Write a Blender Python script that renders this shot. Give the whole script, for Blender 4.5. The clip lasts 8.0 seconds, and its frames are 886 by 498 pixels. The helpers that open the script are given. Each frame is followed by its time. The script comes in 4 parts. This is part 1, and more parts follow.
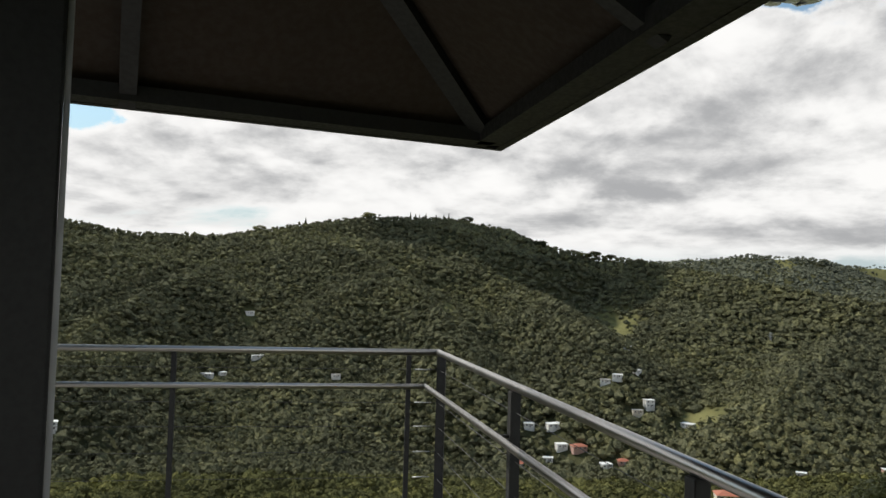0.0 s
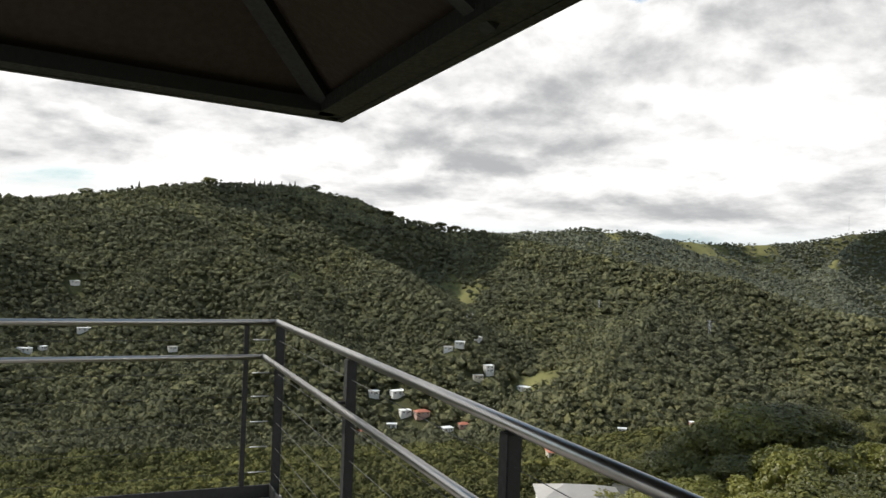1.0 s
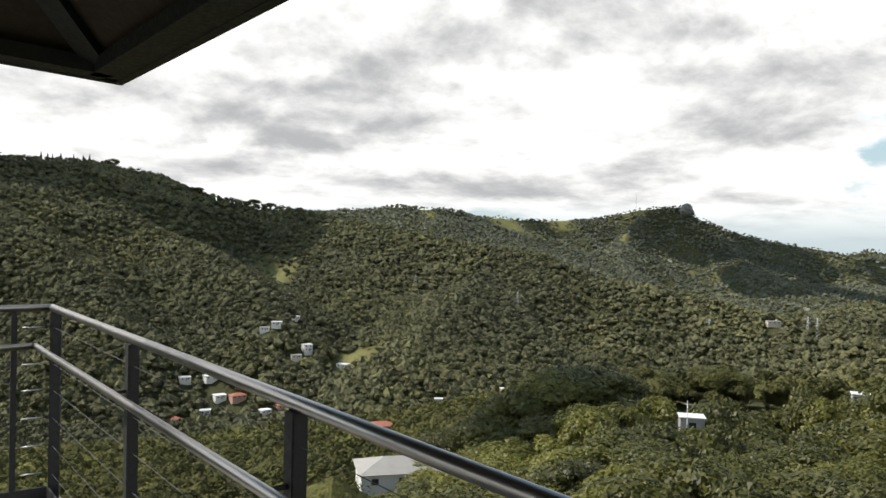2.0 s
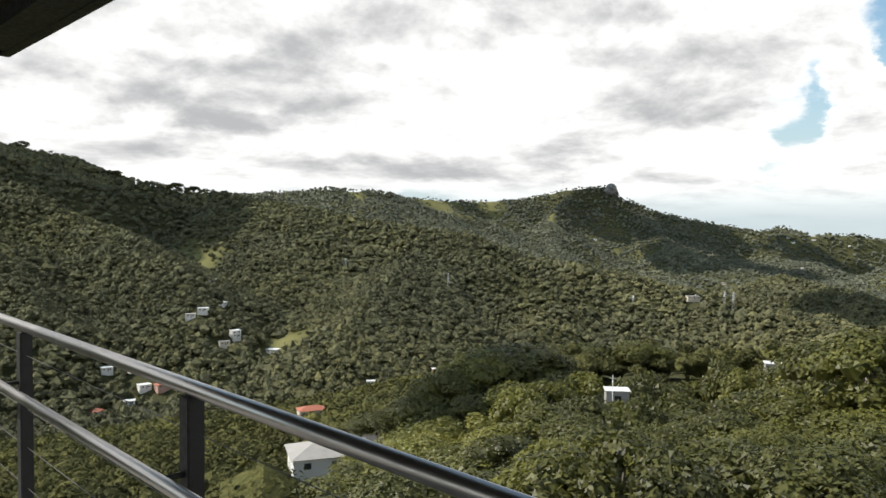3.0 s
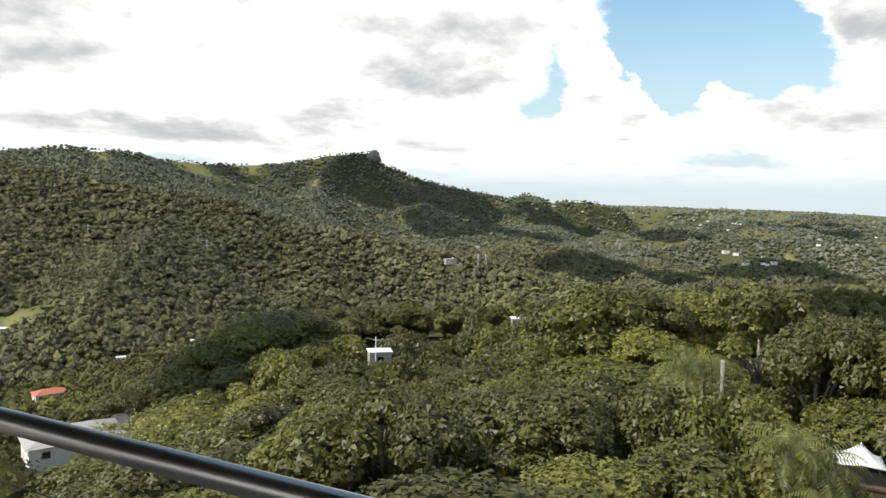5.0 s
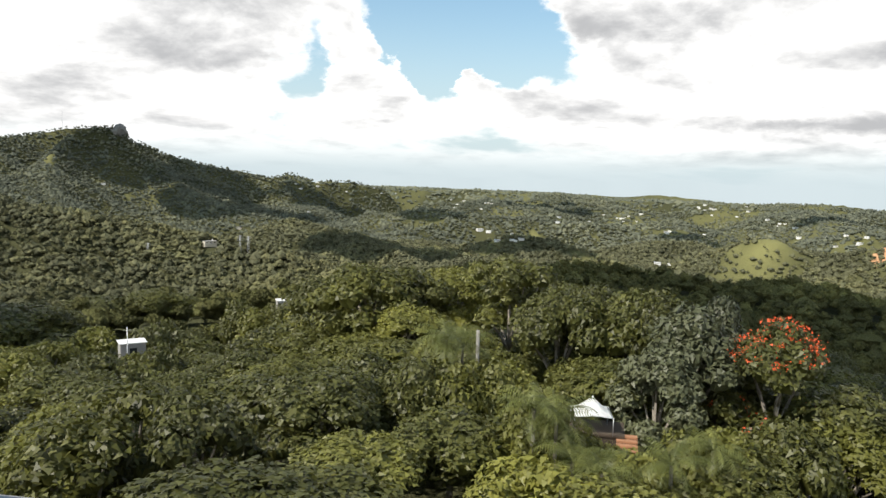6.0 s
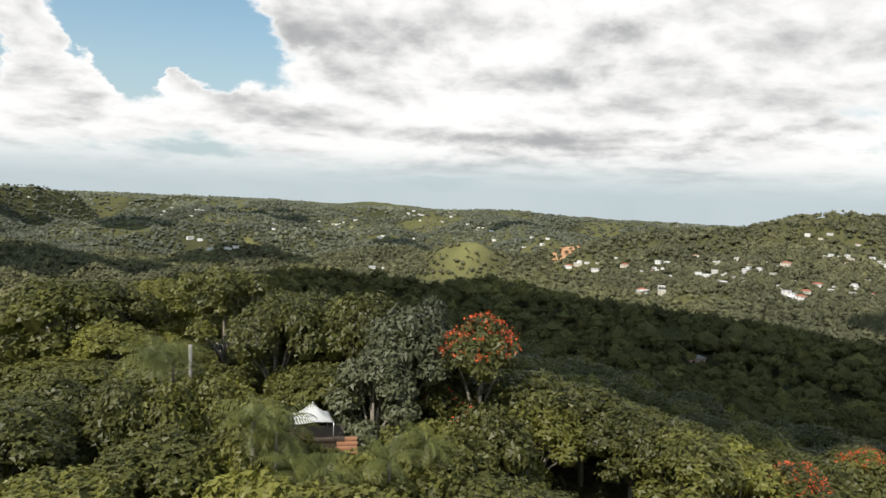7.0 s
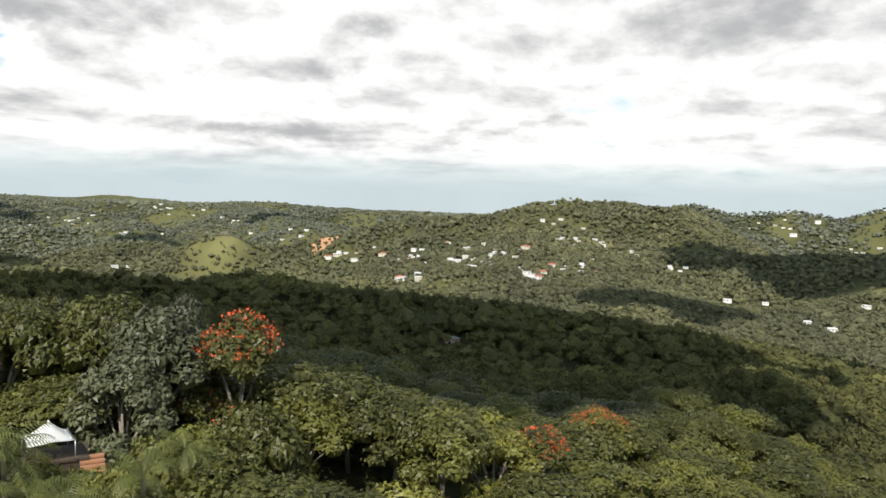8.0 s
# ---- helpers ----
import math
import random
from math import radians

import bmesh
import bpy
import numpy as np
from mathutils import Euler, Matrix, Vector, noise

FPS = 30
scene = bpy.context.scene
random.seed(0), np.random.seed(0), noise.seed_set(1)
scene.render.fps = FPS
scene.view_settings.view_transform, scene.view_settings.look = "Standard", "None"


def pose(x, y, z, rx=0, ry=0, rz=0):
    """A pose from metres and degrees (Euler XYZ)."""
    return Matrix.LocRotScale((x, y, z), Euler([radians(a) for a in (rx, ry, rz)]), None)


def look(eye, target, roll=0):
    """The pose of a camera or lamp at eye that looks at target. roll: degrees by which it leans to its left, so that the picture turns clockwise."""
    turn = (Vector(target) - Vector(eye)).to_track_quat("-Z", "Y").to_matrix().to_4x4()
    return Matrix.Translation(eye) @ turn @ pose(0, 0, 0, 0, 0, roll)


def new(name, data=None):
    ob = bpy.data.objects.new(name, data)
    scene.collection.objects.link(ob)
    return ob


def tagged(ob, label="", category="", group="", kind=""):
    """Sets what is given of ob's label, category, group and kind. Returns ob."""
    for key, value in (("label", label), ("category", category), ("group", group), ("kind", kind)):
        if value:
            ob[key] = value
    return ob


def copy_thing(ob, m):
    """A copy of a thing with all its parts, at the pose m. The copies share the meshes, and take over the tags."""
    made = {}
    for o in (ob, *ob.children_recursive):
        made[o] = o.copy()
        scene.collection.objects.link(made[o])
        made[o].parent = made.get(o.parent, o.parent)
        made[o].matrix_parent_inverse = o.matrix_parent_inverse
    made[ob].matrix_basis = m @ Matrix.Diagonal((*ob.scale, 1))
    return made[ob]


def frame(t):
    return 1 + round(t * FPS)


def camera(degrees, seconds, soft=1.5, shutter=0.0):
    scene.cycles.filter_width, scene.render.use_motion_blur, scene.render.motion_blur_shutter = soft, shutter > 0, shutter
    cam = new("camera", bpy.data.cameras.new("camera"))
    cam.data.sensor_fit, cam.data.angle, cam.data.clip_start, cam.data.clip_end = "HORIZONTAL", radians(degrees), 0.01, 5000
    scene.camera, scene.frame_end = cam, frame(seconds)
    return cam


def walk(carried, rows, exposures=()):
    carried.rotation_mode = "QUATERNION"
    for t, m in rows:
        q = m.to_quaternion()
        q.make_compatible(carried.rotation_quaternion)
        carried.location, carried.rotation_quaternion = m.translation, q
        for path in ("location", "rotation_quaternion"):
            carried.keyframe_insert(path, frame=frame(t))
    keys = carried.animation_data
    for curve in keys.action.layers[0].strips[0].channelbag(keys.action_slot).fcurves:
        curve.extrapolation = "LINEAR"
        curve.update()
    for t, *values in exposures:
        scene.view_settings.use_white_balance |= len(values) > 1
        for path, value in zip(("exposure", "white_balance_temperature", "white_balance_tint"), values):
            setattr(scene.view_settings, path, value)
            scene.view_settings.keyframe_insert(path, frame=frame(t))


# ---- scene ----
# Seconds, eye (x, y, z), bearing clockwise from north (+y), tilt and lean in degrees.
PATH = [
    (0, 0.000, -0.000, 1.550, 3.51, 2.75, 1.59),
    (0.5, -0.011, -0.068, 1.553, 8.25, 1.70, 2.13),
    (1, 0.028, -0.080, 1.558, 15.51, 0.74, 2.01),
    (1.5, 0.078, -0.075, 1.548, 24.14, 0.02, 1.65),
    (2, 0.136, -0.047, 1.543, 29.77, -0.63, 1.25),
    (3.5, 0.251, -0.053, 1.518, 38.48, -2.69, 0.31),
    (4, 0.278, -0.069, 1.514, 43.38, -3.39, 0.35),
    (5.5, 0.335, -0.144, 1.508, 61.76, -5.18, 1.47),
    (6, 0.344, -0.160, 1.511, 71.95, -5.56, 1.61),
    (6.5, 0.359, -0.190, 1.520, 79.37, -3.91, 1.15),
    (7, 0.379, -0.215, 1.543, 93.91, -4.36, 2.06),
    (7.5, 0.394, -0.210, 1.561, 105.39, -4.96, 1.98),
    (8, 0.409, -0.200, 1.572, 112.66, -4.47, 1.56),
]


def bearing(az, el):
    """Unit vector for a bearing clockwise from +y and an elevation, in degrees."""
    a, e = radians(az), radians(el)
    return Vector((math.sin(a) * math.cos(e), math.cos(a) * math.cos(e), math.sin(e)))


cam = camera(62.4, 8.0, soft=1.5)
walk(cam, [(t, look((x, y, z), Vector((x, y, z)) + bearing(az, el), lean)) for t, x, y, z, az, el, lean in PATH],
     exposures=[(0.0, -0.2), (0.5, -0.05), (1.0, 0.02), (3.5, 0.15), (5.2, 0.28), (5.9, 0.2), (6.6, -0.04), (7.0, -0.12), (7.5, -0.04), (8.0, 0.05)])

# ---- sun and sky ----
EYE = 1.55
SUN_AZ, SUN_EL = -52.0, 47.0
TO_SUN = bearing(SUN_AZ, SUN_EL)
sun = new("sun", bpy.data.lights.new("sun", "SUN"))
sun.data.energy, sun.data.angle, sun.data.color = 5.0, radians(0.6), (1.0, 0.94, 0.84)
sun.matrix_world = look(TO_SUN * 100, (0, 0, 0))


class Nodes:
    """Short notation for node trees."""

    def __init__(self, tree):
        self.tree = tree
        tree.nodes.clear()

    def add(self, kind, **values):
        node = self.tree.nodes.new("ShaderNode" + kind)
        for key, value in values.items():
            self.put(node.inputs[key.replace("_", " ")], value)
        return node

    def put(self, socket, value):
        if isinstance(value, bpy.types.NodeSocket):
            self.tree.links.new(value, socket)
        elif isinstance(value, bpy.types.Node):
            self.tree.links.new(value.outputs[0], socket)
        else:
            socket.default_value = value

    def math(self, op, a, b=0.0, c=0.0):
        node = self.tree.nodes.new("ShaderNodeMath")
        node.operation = op
        for i, v in enumerate((a, b, c)):
            self.put(node.inputs[i], v)
        return node.outputs[0]

    def vec(self, op, a, b=(0, 0, 0)):
        node = self.tree.nodes.new("ShaderNodeVectorMath")
        node.operation = op
        self.put(node.inputs[0], a)
        self.put(node.inputs[1], b)
        return node.outputs["Value"] if op == "DOT_PRODUCT" else node.outputs[0]

    def mix(self, fac, a, b, blend="MIX"):
        node = self.tree.nodes.new("ShaderNodeMix")
        node.data_type, node.blend_type = "RGBA", blend
        for name, v in (("Factor_Float", fac), ("A_Color", a), ("B_Color", b)):
            self.put(next(s for s in node.inputs if s.identifier == name), v)
        return next(s for s in node.outputs if s.identifier == "Result_Color")

    def noise(self, vector, scale, detail=4.0, rough=0.55, warp=0.0):
        node = self.add("TexNoise", Scale=scale, Detail=detail, Roughness=rough, Distortion=warp)
        if vector is not None:
            self.put(node.inputs["Vector"], vector)
        return node.outputs["Fac"]

    def ramp(self, fac, lo, hi, a=0.0, b=1.0, smooth=True):
        node = self.tree.nodes.new("ShaderNodeMapRange")
        node.interpolation_type = "SMOOTHSTEP" if smooth else "LINEAR"
        for i, v in enumerate((fac, lo, hi, a, b)):
            self.put(node.inputs[i], v)
        return node.outputs[0]


def grey(v):
    return (v, v, v, 1)


def rgb(r, g, b):
    return (r, g, b, 1)


world = bpy.data.worlds.new("sky")
scene.world = world
world.use_nodes = True
n = Nodes(world.node_tree)
sky = n.add("TexSky")
sky.sky_type, sky.sun_disc = "NISHITA", False
sky.sun_elevation, sky.sun_rotation = radians(SUN_EL), radians(SUN_AZ)
sky.air_density, sky.dust_density, sky.ozone_density = 1.0, 1.6, 1.4
way = n.add("TexCoord").outputs["Generated"]
sep = n.add("SeparateXYZ", Vector=way)
height = n.math("MAXIMUM", sep.outputs["Z"], 0.0)
# bearing and elevation of each direction, in degrees, frayed by a fine noise
ragged = n.add("TexNoise", Scale=7.0, Detail=7.0, Roughness=0.62)
n.put(ragged.inputs["Vector"], n.vec("MULTIPLY", way, (1, 1, 1.7)))
torn = n.add("SeparateXYZ", Vector=n.vec("SUBTRACT", ragged.outputs["Color"], (0.5, 0.5, 0.5)))
way_az = n.math("MULTIPLY_ADD", n.math("ARCTAN2", sep.outputs["X"], sep.outputs["Y"]), 180 / math.pi, n.math("MULTIPLY", torn.outputs["X"], 11.0))
way_el = n.math("MULTIPLY_ADD", n.math("ARCSINE", sep.outputs["Z"]), 180 / math.pi, n.math("MULTIPLY", torn.outputs["Y"], 6.5))
# cloud field: heaps that shrink and flatten towards the horizon
tier = n.math("MULTIPLY", n.math("LOGARITHM", n.math("ADD", height, 0.09), math.e), 0.60)
field = n.add("CombineXYZ", X=sep.outputs["X"], Y=sep.outputs["Y"], Z=tier).outputs[0]


def heap_noise(shift, scale, detail, rough, warp):
    return n.noise(n.vec("ADD", field, shift), scale, detail, rough, warp)


def total(forms):
    """Sum of soft ovals: bearing, elevation, half width, half height in degrees, amount."""
    value = 0.0
    for az, el, wide, high, amount in forms:
        a = n.math("MULTIPLY", n.math("SUBTRACT", way_az, az), 1 / wide)
        b = n.math("MULTIPLY", n.math("SUBTRACT", way_el, el), 1 / high)
        r2 = n.math("MULTIPLY_ADD", a, a, n.math("MULTIPLY", b, b))
        value = n.math("MULTIPLY_ADD", n.math("EXPONENT", n.math("MULTIPLY", r2, -1.0)), amount, value)
    return value


# openings (negative) and heaps (positive)
OPENINGS = ((73, 12.5, 7.5, 4.6, -0.34), (79, 9.0, 3.4, 2.6, -0.24), (71.0, 7.4, 2.0, 2.2, -0.20), (59.6, 5.0, 1.6, 2.0, -0.10), (61.8, 9.0, 1.2, 3.0, -0.08), (-22.5, 11.4, 2.4, 1.2, -0.3), (29.5, 20.2, 3.0, 1.4, -0.25), (83.5, 8.2, 2.0, 2.4, -0.12))
TOWERS = ((64.7, 9.3, 1.9, 2.0, 0.42), (66.3, 7.4, 2.5, 1.6, 0.40), (66.5, 5.7, 3.2, 1.1, 0.34), (74.2, 8.2, 1.1, 1.1, 0.34), (75.2, 6.9, 1.4, 0.9, 0.28), (79.8, 5.4, 4.0, 1.6, 0.36), (88, 9.5, 7.0, 4.0, 0.22), (85, 13.2, 4.0, 1.2, 0.24))
BANKS = ((51, 9.5, 7.5, 3.6, 0.24), (54, 5.4, 4.0, 1.4, 0.16), (40, 13, 16, 5, 0.14), (18, 10, 20, 6, 0.12), (-8, 9, 14, 5, 0.10), (106, 11, 14, 5, 0.24), (25, 4.6, 30, 2.6, 0.12), (138, 15, 10, 4, 0.1), (116, 8, 8, 3, 0.08), (135, 11, 16, 6, 0.16), (102, 4.2, 8, 1.2, 0.16), (122, 5.2, 9, 1.4, 0.12), (139, 5.4, 6, 1.6, 0.12))
bank = heap_noise((0, 0, 0), 3.1, 10.0, 0.56, 0.15)
cover = n.math("ADD", n.math("ADD", bank, n.ramp(height, 0.38, 0.6, 0.085, -0.2)), total(OPENINGS + TOWERS + BANKS))
thick = n.ramp(cover, 0.46, 0.57)
# tops turned to the light are white, bases and deep masses grey
NORTH_MASSES = ((26, 9.6, 9.0, 2.3, 0.34), (44.3, 6.6, 4.0, 1.7, 0.36), (14.4, 7.4, 5.0, 1.6, 0.30), (5, 9.6, 5.0, 1.5, 0.18), (54.5, 8.8, 5.5, 1.8, 0.28), (15, 7.2, 3.0, 1.2, 0.14), (30.7, 15.2, 5.0, 2.0, 0.26), (23, 12.0, 6.0, 1.6, 0.28), (-9, 10.1, 6.0, 1.4, 0.24), (-16, 10.0, 4.0, 1.2, 0.16))
EAST_MASSES = ((98.1, 4.0, 7.0, 0.75, 0.42), (116, 5.0, 9.0, 0.75, 0.42), (87, 11.6, 6.0, 1.1, 0.30), (136, 8.6, 5.0, 1.3, 0.26), (129, 11.0, 4.0, 1.2, 0.22), (106.6, 12.8, 2.4, 1.0, 0.22), (141, 6.0, 6.0, 1.0, 0.26), (103.5, 9.0, 1.8, 1.6, 0.20), (67.8, 5.8, 1.8, 1.2, 0.22))
BRIGHT_MASSES = ((40, 12.6, 9.0, 2.4, -0.30), (22, 6.2, 10, 1.0, -0.22), (36, 5.6, 8.0, 0.9, -0.16), (112, 10.0, 8.0, 2.4, -0.30), (92, 8.0, 7.0, 2.2, -0.30), (124, 7.0, 7.0, 1.0, -0.20), (56, 5.4, 4.0, 1.0, -0.20), (0, 6.6, 8.0, 1.2, -0.20), (64.8, 9.4, 2.6, 2.2, -0.25), (130, 5.0, 5.0, 0.8, -0.16))
rise_fine = n.math("SUBTRACT", heap_noise((0, 0, 0.035), 7.0, 9.0, 0.58, 0.2), heap_noise((0, 0, -0.02), 7.0, 9.0, 0.58, 0.2))
rise_bank = n.math("SUBTRACT", heap_noise((0, 0, 0.10), 3.1, 8.0, 0.56, 0.15), bank)
deep = n.ramp(cover, 0.5, 0.8, 0.0, 0.16)
shade = n.math("ADD", n.math("MULTIPLY_ADD", rise_fine, 1.5, n.math("MULTIPLY_ADD", rise_bank, 1.8, 0.39)), n.math("MULTIPLY_ADD", total(NORTH_MASSES + EAST_MASSES + BRIGHT_MASSES), 0.8, deep))
shade = n.math("MULTIPLY", n.ramp(shade, 0.2, 1.05), n.ramp(cover, 0.49, 0.62))
cloud = n.mix(shade, rgb(1.13, 1.12, 1.10), rgb(0.49, 0.495, 0.505))
blue = n.mix(1.0, n.mix(1.0, sky.outputs[0], grey(0.13), "MULTIPLY"), rgb(0.96, 1.22, 1.2), "MULTIPLY")
hazy = n.mix(n.ramp(height, 0.0, 0.26, 0.9, 0.15), blue, rgb(0.62, 0.72, 0.76))
final = n.mix(n.math("MULTIPLY", thick, n.ramp(height, 0.005, 0.065, 0.08, 1.0)), hazy, cloud)
n.add("OutputWorld", Surface=n.add("Background", Color=final, Strength=1.0))

# ---- materials ----


def material(name, rough=0.6, metal=0.0):
    m = bpy.data.materials.new(name)
    m.use_nodes = True
    t = Nodes(m.node_tree)
    bsdf = t.add("BsdfPrincipled", Roughness=rough, Metallic=metal)
    t.add("OutputMaterial", Surface=bsdf)
    return m, t, bsdf


def bumped(t, bsdf, fac, strength, distance):
    bump = t.add("Bump", Strength=strength, Distance=distance, Height=fac)
    t.put(bsdf.inputs["Normal"], bump)


def plain(name, a, b, scale, rough=0.6, metal=0.0, bump=0.2, distance=0.01):
    """Two tones mottled at two scales, with fine relief."""
    m, t, s = material(name, rough, metal)
    where = t.add("TexCoord").outputs["Object"]
    big, fine = t.noise(where, scale), t.noise(where, scale * 9)
    t.put(s.inputs["Base Color"], t.mix(t.math("ADD", t.math("MULTIPLY", big, 0.65), t.math("MULTIPLY", fine, 0.35)), a, b))
    spread = 0.02 if metal == 1.0 else 0.1
    t.put(s.inputs["Roughness"], t.ramp(fine, 0.3, 0.7, max(rough - spread, 0.02), min(rough + spread, 1)))
    bumped(t, s, fine, bump, distance)
    return m


def woods(name, dark, olive, bright, scale, patch, relief, by_object=False, through_leaf=0.0):
    """Foliage: tone varies from crown to crown, over patches of the slope and within a crown."""
    m, t, s = material(name, 0.5 if by_object else 0.95)
    where = t.add("NewGeometry")
    pos = where.outputs["Position"]
    tone_of_crown = t.add("Attribute")
    tone_of_crown.attribute_name = "tone"
    one = t.add("ObjectInfo").outputs["Random"] if by_object else t.math("MULTIPLY_ADD", where.outputs["Random Per Island"], 0.3, t.math("MULTIPLY", tone_of_crown.outputs["Fac"], 0.75))
    island = where.outputs["Random Per Island"]
    fine = t.noise(pos, scale, 4.0, 0.65)
    broad = t.noise(pos, patch, 3.0)
    tone = t.math("ADD", t.math("MULTIPLY_ADD", one, 0.5, 0.06), t.math("ADD", t.math("MULTIPLY_ADD", fine, 0.9, -0.27), t.math("MULTIPLY_ADD", broad, 1.15, -0.2)))
    base = t.mix(t.ramp(tone, 0.35, 0.9), dark, olive)
    base = t.mix(t.ramp(tone, 0.85, 1.35, 0.0, 0.9), base, bright)
    if by_object:
        base = t.mix(t.math("MULTIPLY", island, 0.45), base, t.mix(0.5, bright, olive))
    t.put(s.inputs["Base Color"], base)
    s.inputs["Specular IOR Level"].default_value = 0.4 if by_object else 0.06
    if relief:
        bumped(t, s, t.noise(pos, scale, 5.0, 0.7), 1.0, relief)
    if through_leaf:
        glow = t.add("BsdfTranslucent", Color=base)
        t.add("OutputMaterial", Surface=t.add("MixShader", Fac=through_leaf))
        out = [k for k in t.tree.nodes if k.bl_idname == "ShaderNodeOutputMaterial"]
        mixer = out[1].inputs["Surface"].links[0].from_node
        t.put(mixer.inputs[1], s.outputs[0])
        t.put(mixer.inputs[2], glow.outputs[0])
        t.tree.nodes.remove(out[0])
    return m


# Haze is painted into these two tints: greyer and bluer than the near woods.
HAZY_FAR_WOODS = woods("far_woods", rgb(0.074, 0.077, 0.05), rgb(0.13, 0.13, 0.076), rgb(0.225, 0.215, 0.1), 0.9, 0.006, 1.6)
HAZY_DISTANT_WOODS = woods("distant_woods", rgb(0.07, 0.078, 0.06), rgb(0.117, 0.125, 0.092), rgb(0.2, 0.2, 0.125), 0.2, 0.004, 1.0)
NEAR_WOODS = woods("near_woods", rgb(0.054, 0.057, 0.028), rgb(0.12, 0.12, 0.048), rgb(0.245, 0.235, 0.075), 1.4, 0.012, 1.1)
LEAVES = woods("leaves", rgb(0.021, 0.024, 0.0075), rgb(0.067, 0.071, 0.019), rgb(0.25, 0.245, 0.05), 0.5, 0.03, 0, True, 0.25)
LIME_LEAVES = woods("lime_leaves", rgb(0.032, 0.035, 0.008), rgb(0.115, 0.117, 0.024), rgb(0.31, 0.30, 0.06), 0.5, 0.03, 0, True, 0.3)
SILVER_LEAVES = woods("silver_leaves", rgb(0.021, 0.025, 0.012), rgb(0.053, 0.059, 0.029), rgb(0.14, 0.148, 0.075), 0.5, 0.03, 0, True, 0.15)
PALM_LEAVES = woods("palm_leaves", rgb(0.05, 0.062, 0.018), rgb(0.11, 0.125, 0.034), rgb(0.22, 0.23, 0.06), 0.5, 0.03, 0, True, 0.25)
PETALS = plain("petals", rgb(0.55, 0.05, 0.015), rgb(0.75, 0.14, 0.03), 2.0)
BARK = plain("bark", rgb(0.12, 0.10, 0.08), rgb(0.3, 0.27, 0.22), 3.0, 0.9, bump=0.8, distance=0.03)
STEEL = plain("brushed_steel", rgb(0.42, 0.40, 0.38), rgb(0.45, 0.43, 0.41), 0.4, 0.3, 1.0, 0.0, 0.0001)
CABLE = plain("dull_cable", rgb(0.05, 0.05, 0.05), rgb(0.10, 0.10, 0.10), 4.0, 0.6, 0.3, 0.0, 0.0001)
BLACK_PAINT = plain("black_paint", rgb(0.012, 0.012, 0.012), rgb(0.024, 0.024, 0.023), 5.0, 0.6, 0.0, 0.2, 0.002)
CEILING_WOOD = plain("dark_boards", rgb(0.026, 0.017, 0.011), rgb(0.045, 0.029, 0.017), 3.0, 0.8)
DECK_CONCRETE = plain("deck_concrete", rgb(0.16, 0.155, 0.15), rgb(0.26, 0.25, 0.24), 3.0, 0.85)
WHITE_WALL = plain("white_render", rgb(0.62, 0.61, 0.58), rgb(0.8, 0.79, 0.76), 0.5, 0.8)
CREAM_WALL = plain("cream_render", rgb(0.5, 0.45, 0.36), rgb(0.66, 0.6, 0.5), 0.5, 0.8)
PINK_WALL = plain("pink_render", rgb(0.4, 0.25, 0.2), rgb(0.52, 0.33, 0.27), 0.5, 0.8)
ROOF_WHITE = plain("white_roof", rgb(0.6, 0.6, 0.6), rgb(0.82, 0.82, 0.81), 0.6, 0.6)
ROOF_RED = plain("red_roof", rgb(0.3, 0.09, 0.05), rgb(0.42, 0.16, 0.1), 0.6, 0.7)
ROOF_GREY = plain("grey_roof", rgb(0.22, 0.21, 0.2), rgb(0.42, 0.4, 0.38), 0.6, 0.7)
GLASS_DARK = plain("dark_pane", rgb(0.02, 0.025, 0.03), rgb(0.04, 0.045, 0.05), 1.0, 0.12)
CANVAS = plain("white_canvas", rgb(0.88, 0.88, 0.87), rgb(0.93, 0.93, 0.92), 1.5, 0.7)
EARTH = plain("orange_earth", rgb(0.38, 0.19, 0.09), rgb(0.56, 0.32, 0.17), 0.05, 0.95, bump=0.6, distance=0.4)
PATH_EARTH = plain("red_brick_path", rgb(0.26, 0.12, 0.06), rgb(0.42, 0.22, 0.12), 1.4, 0.9)
ROCK = plain("rock", rgb(0.12, 0.12, 0.11), rgb(0.28, 0.27, 0.25), 0.05, 0.95, bump=0.8, distance=1.0)
ASPHALT = plain("asphalt", rgb(0.045, 0.045, 0.047), rgb(0.075, 0.074, 0.072), 0.7, 0.9)
GALVANISED = plain("galvanised_steel", rgb(0.38, 0.39, 0.4), rgb(0.52, 0.53, 0.54), 1.0, 0.5, 0.6)
CLOUD_WHITE = plain("cloud_white", rgb(0.8, 0.8, 0.8), rgb(0.88, 0.88, 0.88), 0.01, 1.0)

# ---- mesh helpers ----


def numbered_mesh(name, verts, faces, mat, smooth=True):
    """A triangle mesh from arrays of vertices and triangle indices."""
    me = bpy.data.meshes.new(name)
    me.vertices.add(len(verts))
    me.vertices.foreach_set("co", np.ascontiguousarray(verts, dtype=np.float32).ravel())
    me.loops.add(faces.size)
    me.loops.foreach_set("vertex_index", np.ascontiguousarray(faces, dtype=np.int32).ravel())
    k = faces.shape[1]
    me.polygons.add(len(faces))
    me.polygons.foreach_set("loop_start", np.arange(0, faces.size, k, dtype=np.int32))
    me.polygons.foreach_set("loop_total", np.full(len(faces), k, dtype=np.int32))
    me.update(calc_edges=True)
    me.polygons.foreach_set("use_smooth", np.full(len(faces), smooth))
    me.materials.append(mat)
    return me


